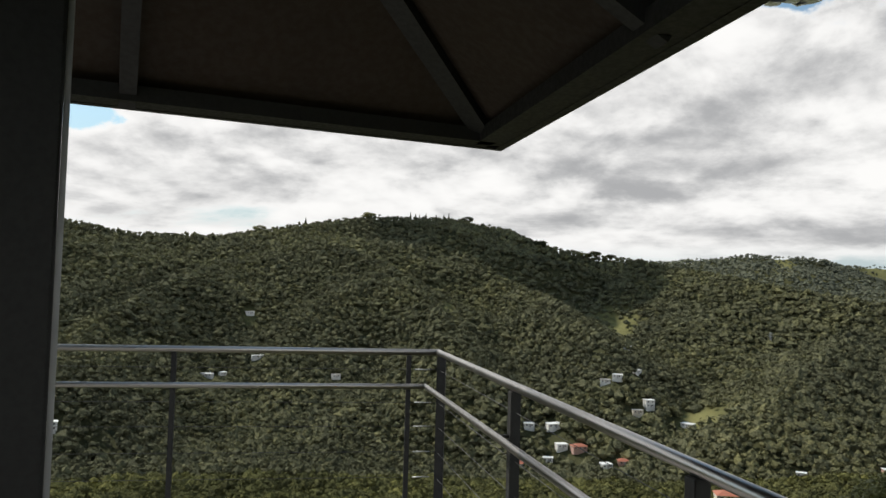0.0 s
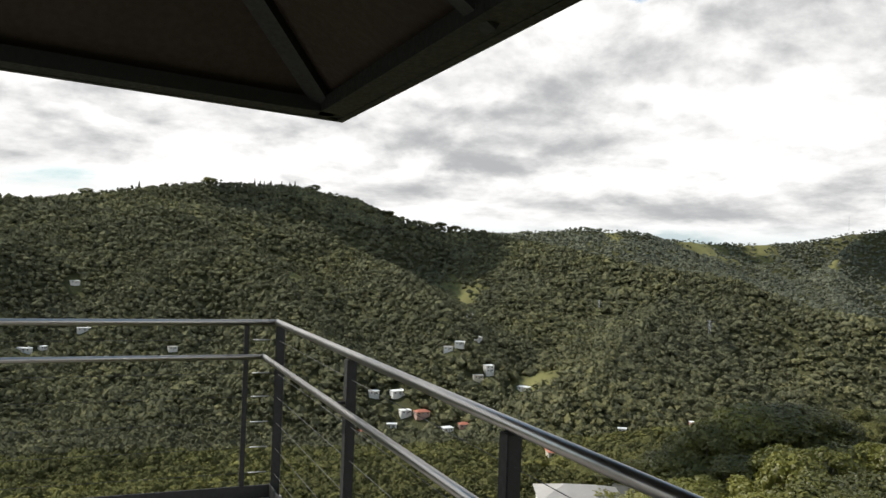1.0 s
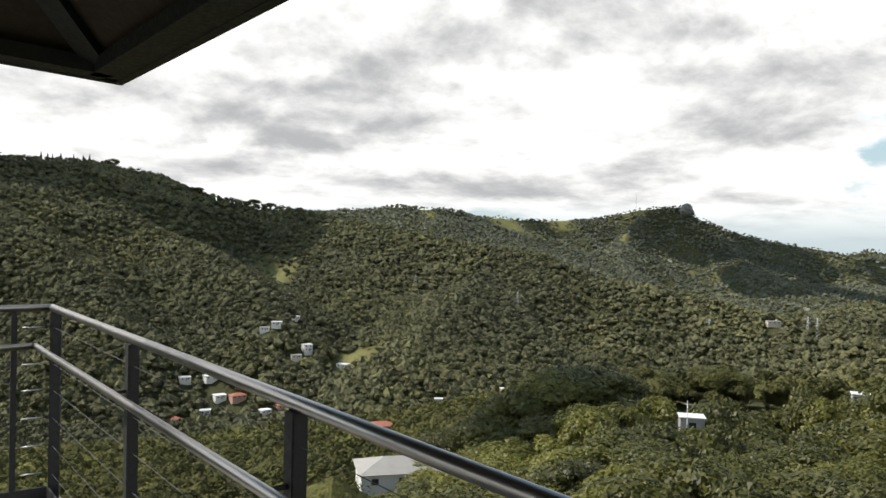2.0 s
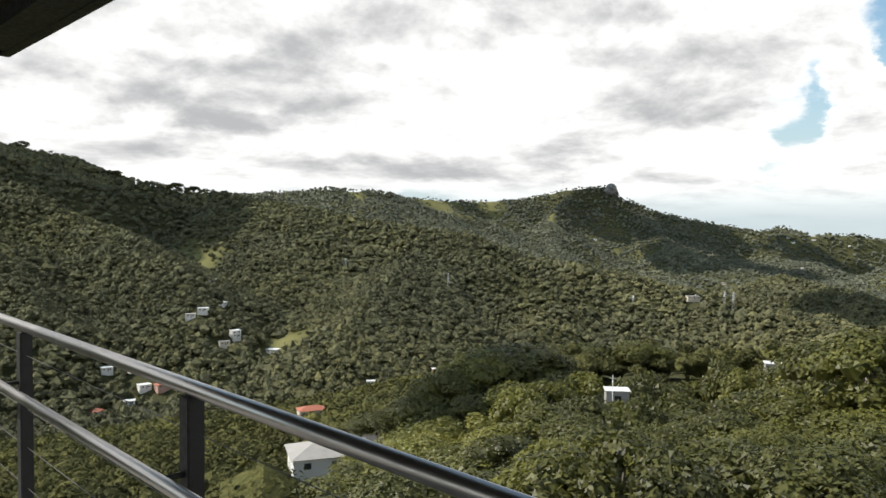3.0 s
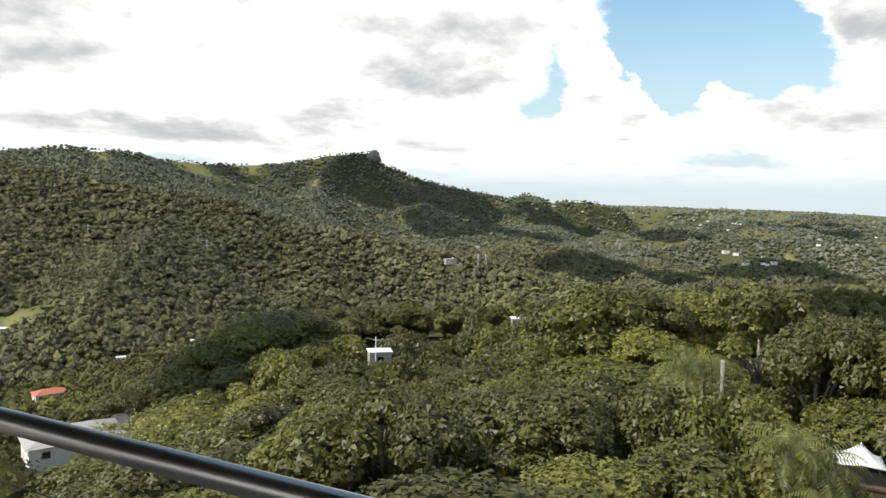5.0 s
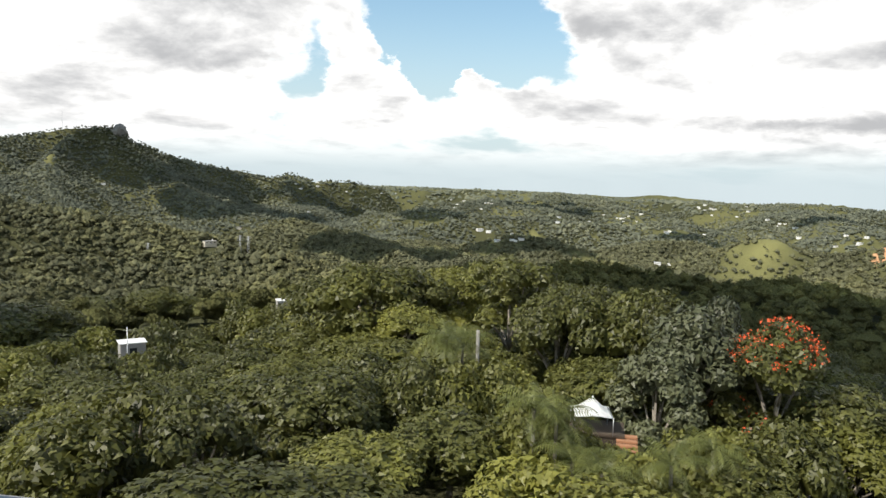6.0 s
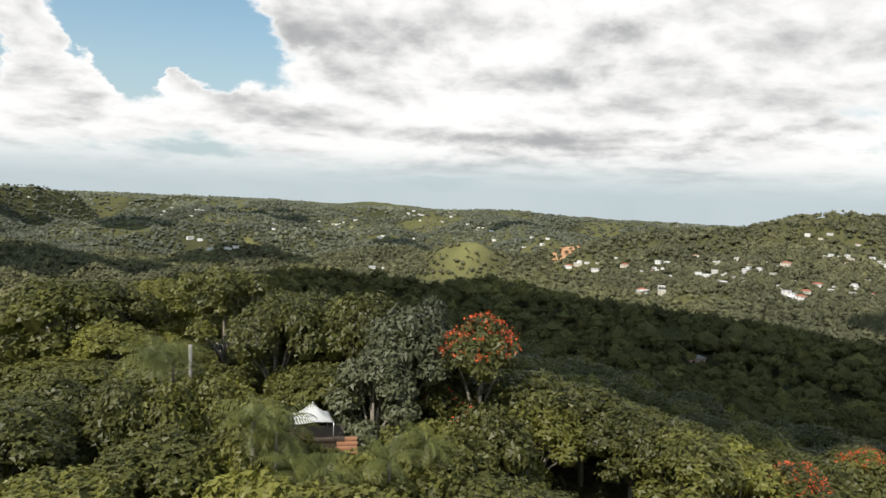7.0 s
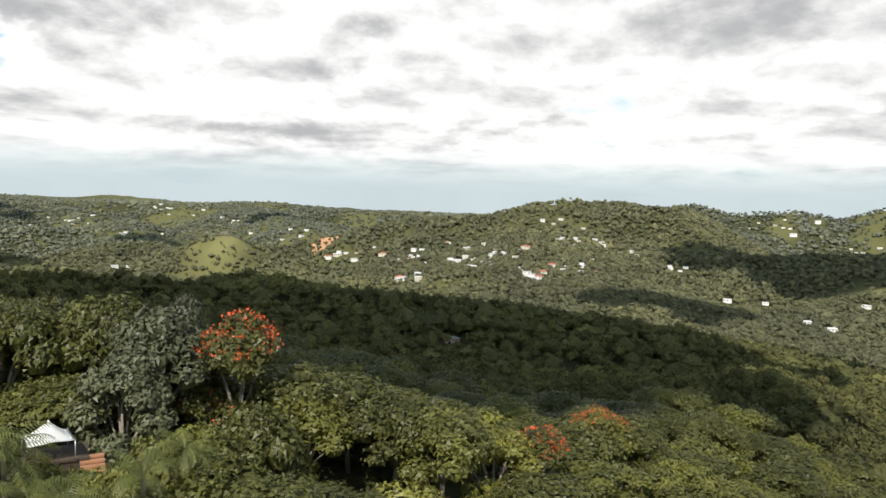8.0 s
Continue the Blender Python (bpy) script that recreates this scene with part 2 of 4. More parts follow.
def part(name, bm, mat, parent=None, label=""):
    """Links a bmesh as one mesh object, under a thing or a part if one is given."""
    me = bpy.data.meshes.new(name)
    bm.to_mesh(me)
    bm.free()
    me.materials.append(mat)
    ob = new(name, me)
    ob.parent = parent
    return tagged(ob, label)


def box(sx, sy, sz, at=(0, 0, 0), turn=0.0, bevel=0.0):
    """A box with its middle at at, turned about z by turn degrees, as a new bmesh."""
    bm = bmesh.new()
    bmesh.ops.create_cube(bm, size=1, matrix=Matrix.Diagonal((sx, sy, sz, 1)))
    if bevel:
        bmesh.ops.bevel(bm, geom=bm.edges[:], offset=bevel, segments=2, affect="EDGES")
    bmesh.ops.transform(bm, verts=bm.verts, matrix=pose(*at, 0, 0, turn))
    return bm


def bar(a, b, r, sides=12, r2=None, bm=None):
    """A round bar from a to b."""
    bm = bm or bmesh.new()
    a, b = Vector(a), Vector(b)
    m = Matrix.Translation((a + b) / 2) @ (b - a).to_track_quat("Z", "Y").to_matrix().to_4x4()
    bmesh.ops.create_cone(bm, cap_ends=True, segments=sides, radius1=r, radius2=r if r2 is None else r2, depth=(b - a).length, matrix=m)
    for f in bm.faces:
        f.smooth = len(f.verts) == 4
    return bm


def beam(a, b, wide, high, bm=None):
    """A square beam from a to b."""
    bm = bm or bmesh.new()
    a, b = Vector(a), Vector(b)
    m = Matrix.Translation((a + b) / 2) @ (b - a).to_track_quat("Y", "Z").to_matrix().to_4x4() @ Matrix.Diagonal((wide, (b - a).length, high, 1))
    bmesh.ops.create_cube(bm, size=1, matrix=m)
    return bm


def thing(name, at, turn, label, category, group=""):
    ob = new(name)
    ob.matrix_world = pose(*at, 0, 0, turn)
    return tagged(ob, label, category, group)


# ---- the land ----
LATTICE = np.random.RandomState(7).rand(256, 256)


def value_noise(x, y):
    xi, yi = np.floor(x).astype(int), np.floor(y).astype(int)
    u, v = x - xi, y - yi
    u, v = u * u * (3 - 2 * u), v * v * (3 - 2 * v)

    def g(a, b):
        return LATTICE[a % 256, b % 256]
    return (g(xi, yi) * (1 - u) + g(xi + 1, yi) * u) * (1 - v) + (g(xi, yi + 1) * (1 - u) + g(xi + 1, yi + 1) * u) * v - 0.5


# Crest lines: steepness of the flanks, then bearing, distance and elevation angle of the wooded crest as seen from the deck.
CRESTS = {
    "west_ridge": (0.40, [(-50, 1350, 4.6), (-38, 1300, 4.4), (-24, 1250, 3.9), (-19, 1250, 3.15), (-14, 1250, 3.2), (-6, 1250, 4.65), (-2, 1250, 5.2), (4, 1250, 5.2), (8, 1250, 4.6), (11, 1220, 3.5), (15, 1200, 2.6), (19.4, 1180, 2.25)]),
    "first_spur": (0.55, [(-6.5, 1030, 3.4), (-1.5, 900, 2.0), (1, 820, 0.4), (4, 700, -2.7), (6, 600, -6)]),
    "second_spur": (0.55, [(8, 980, 0.8), (12.5, 820, -0.9), (15.5, 700, -3.0), (17, 600, -6)]),
    "left_spur": (0.55, [(-13, 1000, 1.4), (-17, 850, -0.2), (-22, 700, -3.0), (-24, 560, -7)]),
    "middle_ridge": (0.42, [(20, 1050, 2.0), (25.6, 950, 1.05), (30.6, 900, 0.2), (37.4, 850, -0.6), (42.6, 800, -2.5), (47.7, 800, -3.3), (52, 770, -4.1), (56, 750, -4.6), (61, 700, -6.0), (66, 620, -7.8)]),
    "middle_spur": (0.36, [(33, 780, -2.2), (29, 620, -6.0), (27, 500, -9.5)]),
    "far_ridge": (0.40, [(19, 1900, 2.2), (23.3, 1900, 2.45), (26.2, 1900, 2.9), (28.6, 1900, 2.75), (30.7, 1950, 2.65), (32.2, 2050, 2.15), (35.7, 2250, 2.05), (40.7, 2400, 1.98), (42.3, 2450, 2.2)]),
    "peak": (0.85, [(42.3, 2450, 2.2), (44.4, 2450, 2.85), (46.4, 2450, 3.08), (48.0, 2450, 3.15), (48.8, 2450, 2.4), (51.2, 2480, 1.2), (54.6, 2500, 0.37), (58.7, 2500, -0.33), (60.0, 2550, 0.05), (62.3, 2550, -0.5), (64.6, 2600, -0.36), (67.3, 2700, -0.85)]),
    "peak_spur": (0.5, [(45.0, 2400, 2.4), (43.4, 2200, 0.6), (43.6, 1900, -1.6), (45, 1600, -3.2)]),
    "dark_flank": (0.42, [(50.5, 2400, 0.9), (52.6, 2150, -1.4), (56, 1900, -2.8), (60.5, 1750, -3.6)]),
    "shaded_hills": (0.40, [(60, 1500, -3.4), (64.6, 1400, -4.3), (68, 1250, -5.6), (70, 1150, -6.5)]),
    "dark_hump": (0.42, [(67.5, 1900, -3.7), (69.4, 1880, -2.75), (71.4, 1880, -2.6), (73.2, 1850, -3.6)]),
    "long_hump": (0.42, [(73.5, 1420, -5.0), (77.6, 1400, -4.1), (80.7, 1380, -4.5), (86, 1300, -6.0)]),
    "back_hills": (0.34, [(63, 2900, -0.3), (67, 2900, -0.68), (71.4, 2800, -0.95), (74.5, 2900, -0.65), (78, 2800, -1.2), (80.7, 2700, -0.95), (84, 2700, -1.2), (90, 2800, -1.2), (95.7, 2700, -1.25), (98.1, 2600, -1.08), (105.4, 2500, -1.6), (109, 2500, -1.6)]),
    "back_spur": (0.34, [(74.5, 2800, -1.2), (77.5, 2400, -1.9), (79.5, 2050, -2.7)]),
    "next_spur": (0.34, [(85, 2600, -1.6), (88.5, 2200, -2.3), (91, 1900, -3.0)]),
    "low_spur": (0.34, [(98, 2500, -1.4), (100.5, 2100, -2.1), (102, 1800, -2.9)]),
    "town_hill": (0.3, [(70, 1900, -2.3), (76, 1800, -2.6), (82, 1750, -2.9), (90, 1700, -3.2)]),
    "outer_rim": (0.03, [(40, 4600, -0.72), (70, 4600, -0.72), (76, 4600, -0.8), (83, 4600, -1.15), (90, 4600, -1.36), (99, 4600, -1.48), (116, 4600, -1.58), (160, 4600, -1.6)]),
    "village_hill": (0.42, [(102, 1250, -3.9), (105.6, 1250, -3.15), (109, 1200, -2.25), (113, 1200, -1.85), (116.6, 1250, -1.62), (119, 1250, -0.98), (122.2, 1300, -0.2), (123.7, 1320, -0.42), (126.2, 1350, -0.34), (128.6, 1500, -0.9), (131.4, 1650, -0.27), (134.3, 1750, -0.88), (138, 1800, -0.52), (141.4, 1850, -0.98), (143.8, 1900, -0.12), (160, 1900, -0.1)]),
    "east_hills": (0.26, [(128, 1000, -4.4), (134, 1050, -4.0), (140, 1100, -3.6), (147, 1150, -3.2)]),
    "village_spur": (0.14, [(121, 1150, -2.4), (118, 900, -5.2), (114, 750, -7.6)]),
    "mound": (0.45, [(94.9, 1450, -3.4), (96.5, 1440, -3.45)]),
    "shaded_spur": (0.22, [(75, 250, -6.6), (84, 320, -6.2), (93, 330, -6.9), (98, 330, -6.5), (101.5, 315, -7.6), (109, 300, -7.8), (113, 300, -8.1), (118, 300, -8.6), (123, 300, -9.2), (129, 300, -9.6)]),
    "home_hill": (0.27, [(70, 2, -83), (68, 40, -21.5), (70, 90, -10.2), (74, 135, -7.1), (85, 105, -8.8)]),
    "home_spur": (0.55, [(50, 30, -30), (44, 80, -14.0), (40.5, 115, -10.2), (44, 140, -9.2), (51, 150, -8.8), (60, 150, -8.5)]),
    "tent_spur": (0.28, [(80, 40, -23), (90, 64, -14.0), (98, 66, -14.4), (106, 66, -16.2), (114, 62, -18.6)]),
    "front_spur": (0.3, [(62, 30, -25), (54, 46, -17.0), (46, 47, -18.6)]),
    "east_shoulder": (0.30, [(118, 60, -23), (128, 95, -16.8), (133, 140, -13.6), (138, 210, -11.8), (145, 330, -11.2)]),
}
RINGS = ((0, -34), (60, -44), (140, -70), (300, -96), (500, -114), (900, -135), (1400, -150), (2400, -150), (3600, -140), (4400, -134), (5200, -134))


def on_plan(az, r):
    return r * math.sin(radians(az)), r * math.cos(radians(az))


LINES = [(steep, [(*on_plan(az, r), r * math.tan(radians(el))) for az, r, el in pts]) for steep, pts in CRESTS.values()]


def ground_height(x, y):
    """Height of the ground, for arrays of x and y."""
    x, y = np.asarray(x, float), np.asarray(y, float)
    r = np.hypot(x, y)
    base = np.interp(r, [a for a, _ in RINGS], [b for _, b in RINGS])
    far = np.clip((r - 250) / 600, 0, 1)
    soft = 2.2 + 1.2 * far
    total = np.exp(np.clip(base / soft, -60, 60))
    top, drop = base.copy(), np.full(x.shape, 60.0)
    for steep, pts in LINES:
        best, fall = np.full(x.shape, -1e9), np.zeros(x.shape)
        for (ax, ay, az), (bx, by, bz) in zip(pts, pts[1:]):
            dx, dy = bx - ax, by - ay
            t = np.clip(((x - ax) * dx + (y - ay) * dy) / (dx * dx + dy * dy), 0, 1)
            off = steep * np.hypot(x - ax - dx * t, y - ay - dy * t)
            here = az + (bz - az) * t - off
            fall = np.where(here > best, off, fall)
            best = np.maximum(best, here)
        drop = np.where(best > top, fall, drop)
        top = np.maximum(top, best)
        total += np.exp(np.clip(best / soft, -60, 60))
    h = soft * np.log(total)
    gully = 0.24 - np.abs(value_noise(x / 230 + 9, y / 230)) - 0.42 * np.abs(value_noise(x / 90, y / 90 + 5))
    rough = 125 * gully * np.clip(drop / 45, 0.05, 1) + 6 * value_noise(x / 34, y / 34)
    low = np.clip((r - 900) / 900, 0, 1) * np.clip((x + 0.35 * y) / 900, 0, 1)
    rough = rough + low * np.clip(drop / 30, 0.2, 1) * (95 * value_noise(x / 420 + 3, y / 420 + 8) + 36 * value_noise(x / 170, y / 170 + 3))
    return h + EYE - 6.5 + rough * (0.05 + 0.55 * far)


def ground_at(x, y):
    return float(ground_height(np.array([x]), np.array([y]))[0])


def spot(az, el, start=60.0):
    """Where a line from the deck on that bearing and elevation meets the ground."""
    d = np.geomspace(start, 4800, 1500)
    a, e = radians(az), math.tan(radians(el))
    h = ground_height(d * math.sin(a), d * math.cos(a))
    hit = np.nonzero(h + 3 > EYE + d * e)[0]
    k = d[hit[0]] if len(hit) else 4000.0
    return k * math.sin(a), k * math.cos(a)


# ground sheet, fine in front of the deck
STEP = 0.36
bearings = np.concatenate([np.arange(-46, 156, STEP), np.arange(156, 314, 3.0)])
radii = np.concatenate([[0.5], np.geomspace(6, 900, 130), np.linspace(916, 2850, 122), np.geomspace(2890, 4980, 36)])
A, D = np.meshgrid(np.radians(bearings), radii, indexing="ij")
GX, GY = D * np.sin(A), D * np.cos(A)
GZ = ground_height(GX, GY)
na, nr = A.shape
i, j = np.meshgrid(np.arange(na), np.arange(nr - 1), indexing="ij")
k = (i + 1) % na
quads = np.stack([i * nr + j, k * nr + j, k * nr + j + 1, i * nr + j + 1], -1).reshape(-1, 4)

# clearings: bearing and elevation of the middle, half length across and along the line from the deck, in metres
CLEARINGS = [(16.3, -3.2, 46, 95), (23.3, -8.9, 26, 50), (28.6, 2.35, 30, 120), (35, 1.6, 110, 150), (39, 1.5, 60, 80), (95.7, -4.3, 95, 110),
             (43.6, 0.6, 20, 90), (48.5, -1.9, 14, 40), (78.9, -4.3, 22, 40), (103.6, -3.9, 36, 70), (114, -7.2, 50, 40), (126.5, -6.6, 26, 30), (143, -6.0, 40, 60),
             (4, -1.8, 12, 60), (-11, -3.0, 14, 20)]
OPEN_SPOTS = [(*spot(az, el), across, along) for az, el, across, along in CLEARINGS]


def openness(x, y):
    """1 in the middle of a clearing, 0 outside."""
    best = np.zeros(np.shape(x))
    for cx, cy, across, along in OPEN_SPOTS:
        d = math.hypot(cx, cy)
        ux, uy = cx / d, cy / d
        a, b = (x - cx) * ux + (y - cy) * uy, (x - cx) * -uy + (y - cy) * ux
        wob = 0.5 * value_noise(x / 23, y / 23 + 40)
        best = np.maximum(best, 1.15 + wob - np.hypot(a / along, b / across))
    # patchwork of pasture and gardens on the lowland
    r = np.hypot(x, y)
    lowland = np.clip((r - 850) / 500, 0, 1) * np.clip((np.degrees(np.arctan2(x, y)) - 64) / 8, 0, 1)
    fields = value_noise(x / 130 + 31, y / 130 + 7) + 0.5 * value_noise(x / 45, y / 45 + 13)
    best = np.maximum(best, lowland * np.clip(fields * 4 + 0.05, 0, 0.46))
    return np.clip(best, 0, 1)


def ground_material():
    m, t, s = material("grass_and_litter", 0.95)
    pos = t.add("NewGeometry").outputs["Position"]
    tone = t.noise(pos, 0.02, 6.0, 0.6)
    fine = t.noise(pos, 0.6, 4.0)
    forest = t.mix(fine, rgb(0.04, 0.042, 0.02), rgb(0.075, 0.075, 0.034))
    grass = t.mix(t.math("ADD", t.math("MULTIPLY", tone, 0.7), t.math("MULTIPLY", fine, 0.3)), rgb(0.115, 0.115, 0.045), rgb(0.235, 0.222, 0.09))
    is_open = t.add("Attribute")
    is_open.attribute_name = "grass"
    t.put(s.inputs["Base Color"], t.mix(is_open.outputs["Fac"], forest, grass))
    s.inputs["Specular IOR Level"].default_value = 0.1
    bumped(t, s, t.noise(pos, 0.25, 6.0, 0.65), 1.0, 1.5)
    return m


ground_mesh = numbered_mesh("ground", np.stack([GX, GY, GZ], -1).reshape(-1, 3), quads, ground_material())
grassy = ground_mesh.attributes.new("grass", "FLOAT", "POINT")
far_fields = np.clip((D - 1500) / 900, 0, 0.35) * (0.3 + 2 * np.clip(value_noise(GX / 140, GY / 140), -0.15, 0.5))
grassy.data.foreach_set("value", np.clip(np.maximum(openness(GX, GY), far_fields), 0, 1).astype(np.float32).ravel())
ground = tagged(new("ground", ground_mesh), "hilly wooded land running out to a flat horizon", "ground", kind="structure")

# ---- woods ----
HOUSES = []          # filled below: x, y, half length of the cleared plot
FRONT = len(np.arange(-46, 156, STEP))
REACH = np.maximum.accumulate((GZ[:FRONT] + 5 - EYE) / D[:FRONT], axis=1)


def in_sight(x, y, top):
    """Slopes that face the deck or stand above the land before them."""
    az, r = np.degrees(np.arctan2(x, y)), np.hypot(x, y)
    ia = np.clip(((az + 46) / STEP).astype(int), 0, len(REACH) - 1)
    ir = np.clip(np.searchsorted(radii, r) - 1, 0, len(radii) - 1)
    return (top - EYE) / r >= REACH[ia, np.maximum(ir - 1, 0)] - 0.004


def dome(sides, rings, bottom=-0.7):
    """A closed-topped crown shape of unit radius: vertices and triangles."""
    v, f = [(0, 0, 1.0)], []
    for q in range(1, rings + 1):
        a = math.acos(1 + (bottom - 1) * q / rings)
        v += [(math.sin(a) * math.cos(2 * math.pi * (s + q / 2) / sides), math.sin(a) * math.sin(2 * math.pi * (s + q / 2) / sides), math.cos(a)) for s in range(sides)]
    f += [(0, 1 + s, 1 + (s + 1) % sides) for s in range(sides)]
    for q in range(rings - 1):
        o, p = 1 + q * sides, 1 + (q + 1) * sides
        for s in range(sides):
            t = (s + 1) % sides
            f += [(o + s, p + s, o + t), (o + t, p + s, p + t)]
    return np.array(v), np.array(f)


def crowns(name, x, y, radius, tall, shape, mat, rng, ragged, label, leaves, leaf):
    """A wood: one crown at each place, each of its own width, height and outline."""
    v, f = shape
    z = ground_height(x, y)
    spin = rng.rand(len(x)) * 6.283
    k = radius * (0.5 + 1.15 * rng.rand(len(x)) ** 2.2) * (1.0 + 0.5 * value_noise(x / 37 + 5, y / 37))
    jit = 1 + ragged * (rng.rand(len(x), len(v)) - 0.5)
    vx, vy, vz = v[None, :, 0] * jit, v[None, :, 1] * jit, v[None, :, 2] * (1 + ragged * 0.8 * (rng.rand(len(x), len(v)) - 0.5))
    c, s = np.cos(spin)[:, None], np.sin(spin)[:, None]
    h = tall * (0.74 + 0.5 * rng.rand(len(x)) * (1.0 + value_noise(x / 19, y / 19)))
    tier_h = k * 0.74
    verts = np.stack([x[:, None] + (vx * c - vy * s) * k[:, None], y[:, None] + (vx * s + vy * c) * k[:, None],
                      (z + h - tier_h)[:, None] + vz * tier_h[:, None]], -1)
    faces = f[None] + (np.arange(len(x)) * len(v))[:, None, None]
    verts, faces = verts.reshape(-1, 3), faces.reshape(-1, 3)
    tone = np.repeat(rng.rand(len(x)), len(v))
    if leaves:
        d = rng.normal(size=(len(x), leaves, 3))
        d[..., 2] = np.abs(d[..., 2]) - 0.2
        d /= np.linalg.norm(d, axis=2)[..., None]
        mid = np.stack([x, y, z + h - tier_h], -1)[:, None] + d * (k[:, None, None] * (0.86 + 0.34 * rng.rand(len(x), leaves, 1))) * np.array([1, 1, 0.78])
        side = np.cross(d + rng.normal(size=d.shape) * 0.6, rng.normal(size=d.shape))
        side /= np.linalg.norm(side, axis=2)[..., None] + 1e-6
        fwd = np.cross(d, side) + rng.normal(size=d.shape) * 0.35
        size = leaf * (0.6 + 0.8 * rng.rand(len(x), leaves, 1))
        blade = np.stack([mid - fwd * size * 0.4 - side * size * 0.5, mid - fwd * size * 0.4 + side * size * 0.5, mid + fwd * size * 0.7], 2).reshape(-1, 3)
        o = len(verts) + 3 * np.arange(len(x) * leaves)[:, None]
        verts = np.concatenate([verts, blade])
        faces = np.concatenate([faces, o + np.array([[0, 1, 2]])])
        tone = np.concatenate([tone, np.repeat(tone.reshape(len(x), -1)[:, 0], leaves * 3)])
    me = numbered_mesh(name, verts, faces, mat, False)
    me.attributes.new("tone", "FLOAT", "POINT").data.foreach_set("value", tone.astype(np.float32))
    return tagged(new(name, me), label, "trees", kind="stuff")


def scatter(rng, az0, az1, r0, r1, gap):
    """Places at about even spacing over a sector of the plan."""
    r1 = min(r1, 4900)
    gx, gy = np.meshgrid(np.arange(-r1, r1, gap), np.arange(-r1, r1, gap))
    gx = (gx + (rng.rand(*gx.shape) - 0.5) * gap * 0.95).ravel()
    gy = (gy + (rng.rand(*gy.shape) - 0.5) * gap * 0.95).ravel()
    r, az = np.hypot(gx, gy), np.degrees(np.arctan2(gx, gy))
    keep = (r > r0) & (r < r1) & (az > az0) & (az < az1)
    return gx[keep], gy[keep]


def wood(name, seed, r0, r1, gap, radius, tall, shape, mat, ragged, label, thin=0.02, leaves=0, leaf=1.0, az0=-42, az1=152):
    rng = np.random.RandomState(seed)
    x, y = scatter(rng, az0, az1, r0, r1, gap)
    keep = in_sight(x, y, ground_height(x, y) + tall * 1.2) & (openness(x, y) < 0.25 + 0.9 * rng.rand(len(x)) ** 3) & (rng.rand(len(x)) > thin)
    for hx, hy, plot in HOUSES:
        d = math.hypot(hx, hy)
        a, b = ((x - hx) * hx + (y - hy) * hy) / d, ((y - hy) * hx - (x - hx) * hy) / d
        keep &= np.hypot((a + plot * 0.8) / (plot * 1.9), b / plot) > 1
    x, y = x[keep], y[keep]
    print(name, len(x), "crowns", len(x) * len(shape[1]), "triangles")
    return crowns(name, x, y, radius, tall, shape, mat, rng, ragged, label, leaves, leaf)


# ---- places of houses: bearing, elevation, length, depth, storeys, wall and roof kinds, turn ----
RIDGE_HOUSES = [(-11.1, -2.6, 11, 8, 1, 0, 0, 10), (-14.0, -7.1, 13, 8, 1, 0, 0, -20), (-12.9, -7.0, 8, 6, 1, 0, 0, 30), (-10.4, -5.8, 14, 6, 1, 0, 0, 5), (-4.5, -7.2, 9, 7, 1, 0, 1, 15), (-24.1, -10.4, 8, 7, 2, 0, 0, 0)]
SLOPE_HOUSES = [(17.7, -4.3, 9, 7, 1, 0, 0, 20), (17.1, -6.5, 9, 7, 1, 0, 0, -10), (18.4, -6.1, 10, 7, 1, 0, 0, 40), (16.2, -6.9, 9, 7, 1, 0, 1, 0), (19.4, -8.5, 8, 8, 2, 0, 0, 25), (22.2, -9.7, 11, 8, 1, 0, 0, -30), (18.6, -9.0, 9, 7, 1, 1, 1, 10)]
VALLEY_HOUSES = [(10.5, -10.5, 9, 8, 1, 0, 0, 10), (12.4, -10.4, 13, 9, 1, 0, 0, 25), (13.0, -11.9, 9, 8, 1, 0, 0, 20), (14.3, -11.9, 12, 9, 1, 2, 2, 24), (16.3, -13.0, 9, 8, 1, 0, 0, 30), (17.6, -12.7, 8, 7, 1, 2, 2, 15), (9.8, -13.4, 9, 8, 1, 1, 2, 40), (12.0, -12.9, 8, 7, 1, 0, 0, 0)]
LANE_HOUSES = [(25.1, -14.7, 13, 9, 2, 1, 2, 14), (26.7, -18.7, 14, 10, 2, 0, 3, 10), (25.0, -18.9, 6, 6, 1, 0, 0, 10), (28.2, -19.8, 9, 7, 1, 0, 0, 30), (34.9, -11.6, 8, 6, 2, 2, 0, 20), (29.7, -12.3, 6, 5, 1, 0, 0, 0)]
FAR_HOUSES = [(47.0, -1.1, 14, 10, 1, 0, 0, 0), (54.2, -5.3, 14, 9, 1, 1, 1, 20), (61.5, -2.9, 16, 9, 1, 0, 0, 10), (56.3, -4.2, 12, 8, 1, 1, 1, 0)]
LOWLAND_HOUSES = [(113.4, -11.0, 7, 6, 1, 2, 1, 30), (88.4, -5.9, 18, 10, 1, 0, 0, 10), (89.3, -5.95, 12, 9, 1, 0, 0, -10), (74.8, -3.95, 22, 12, 1, 0, 0, 20), (75.5, -4.1, 18, 10, 1, 0, 0, -10)]
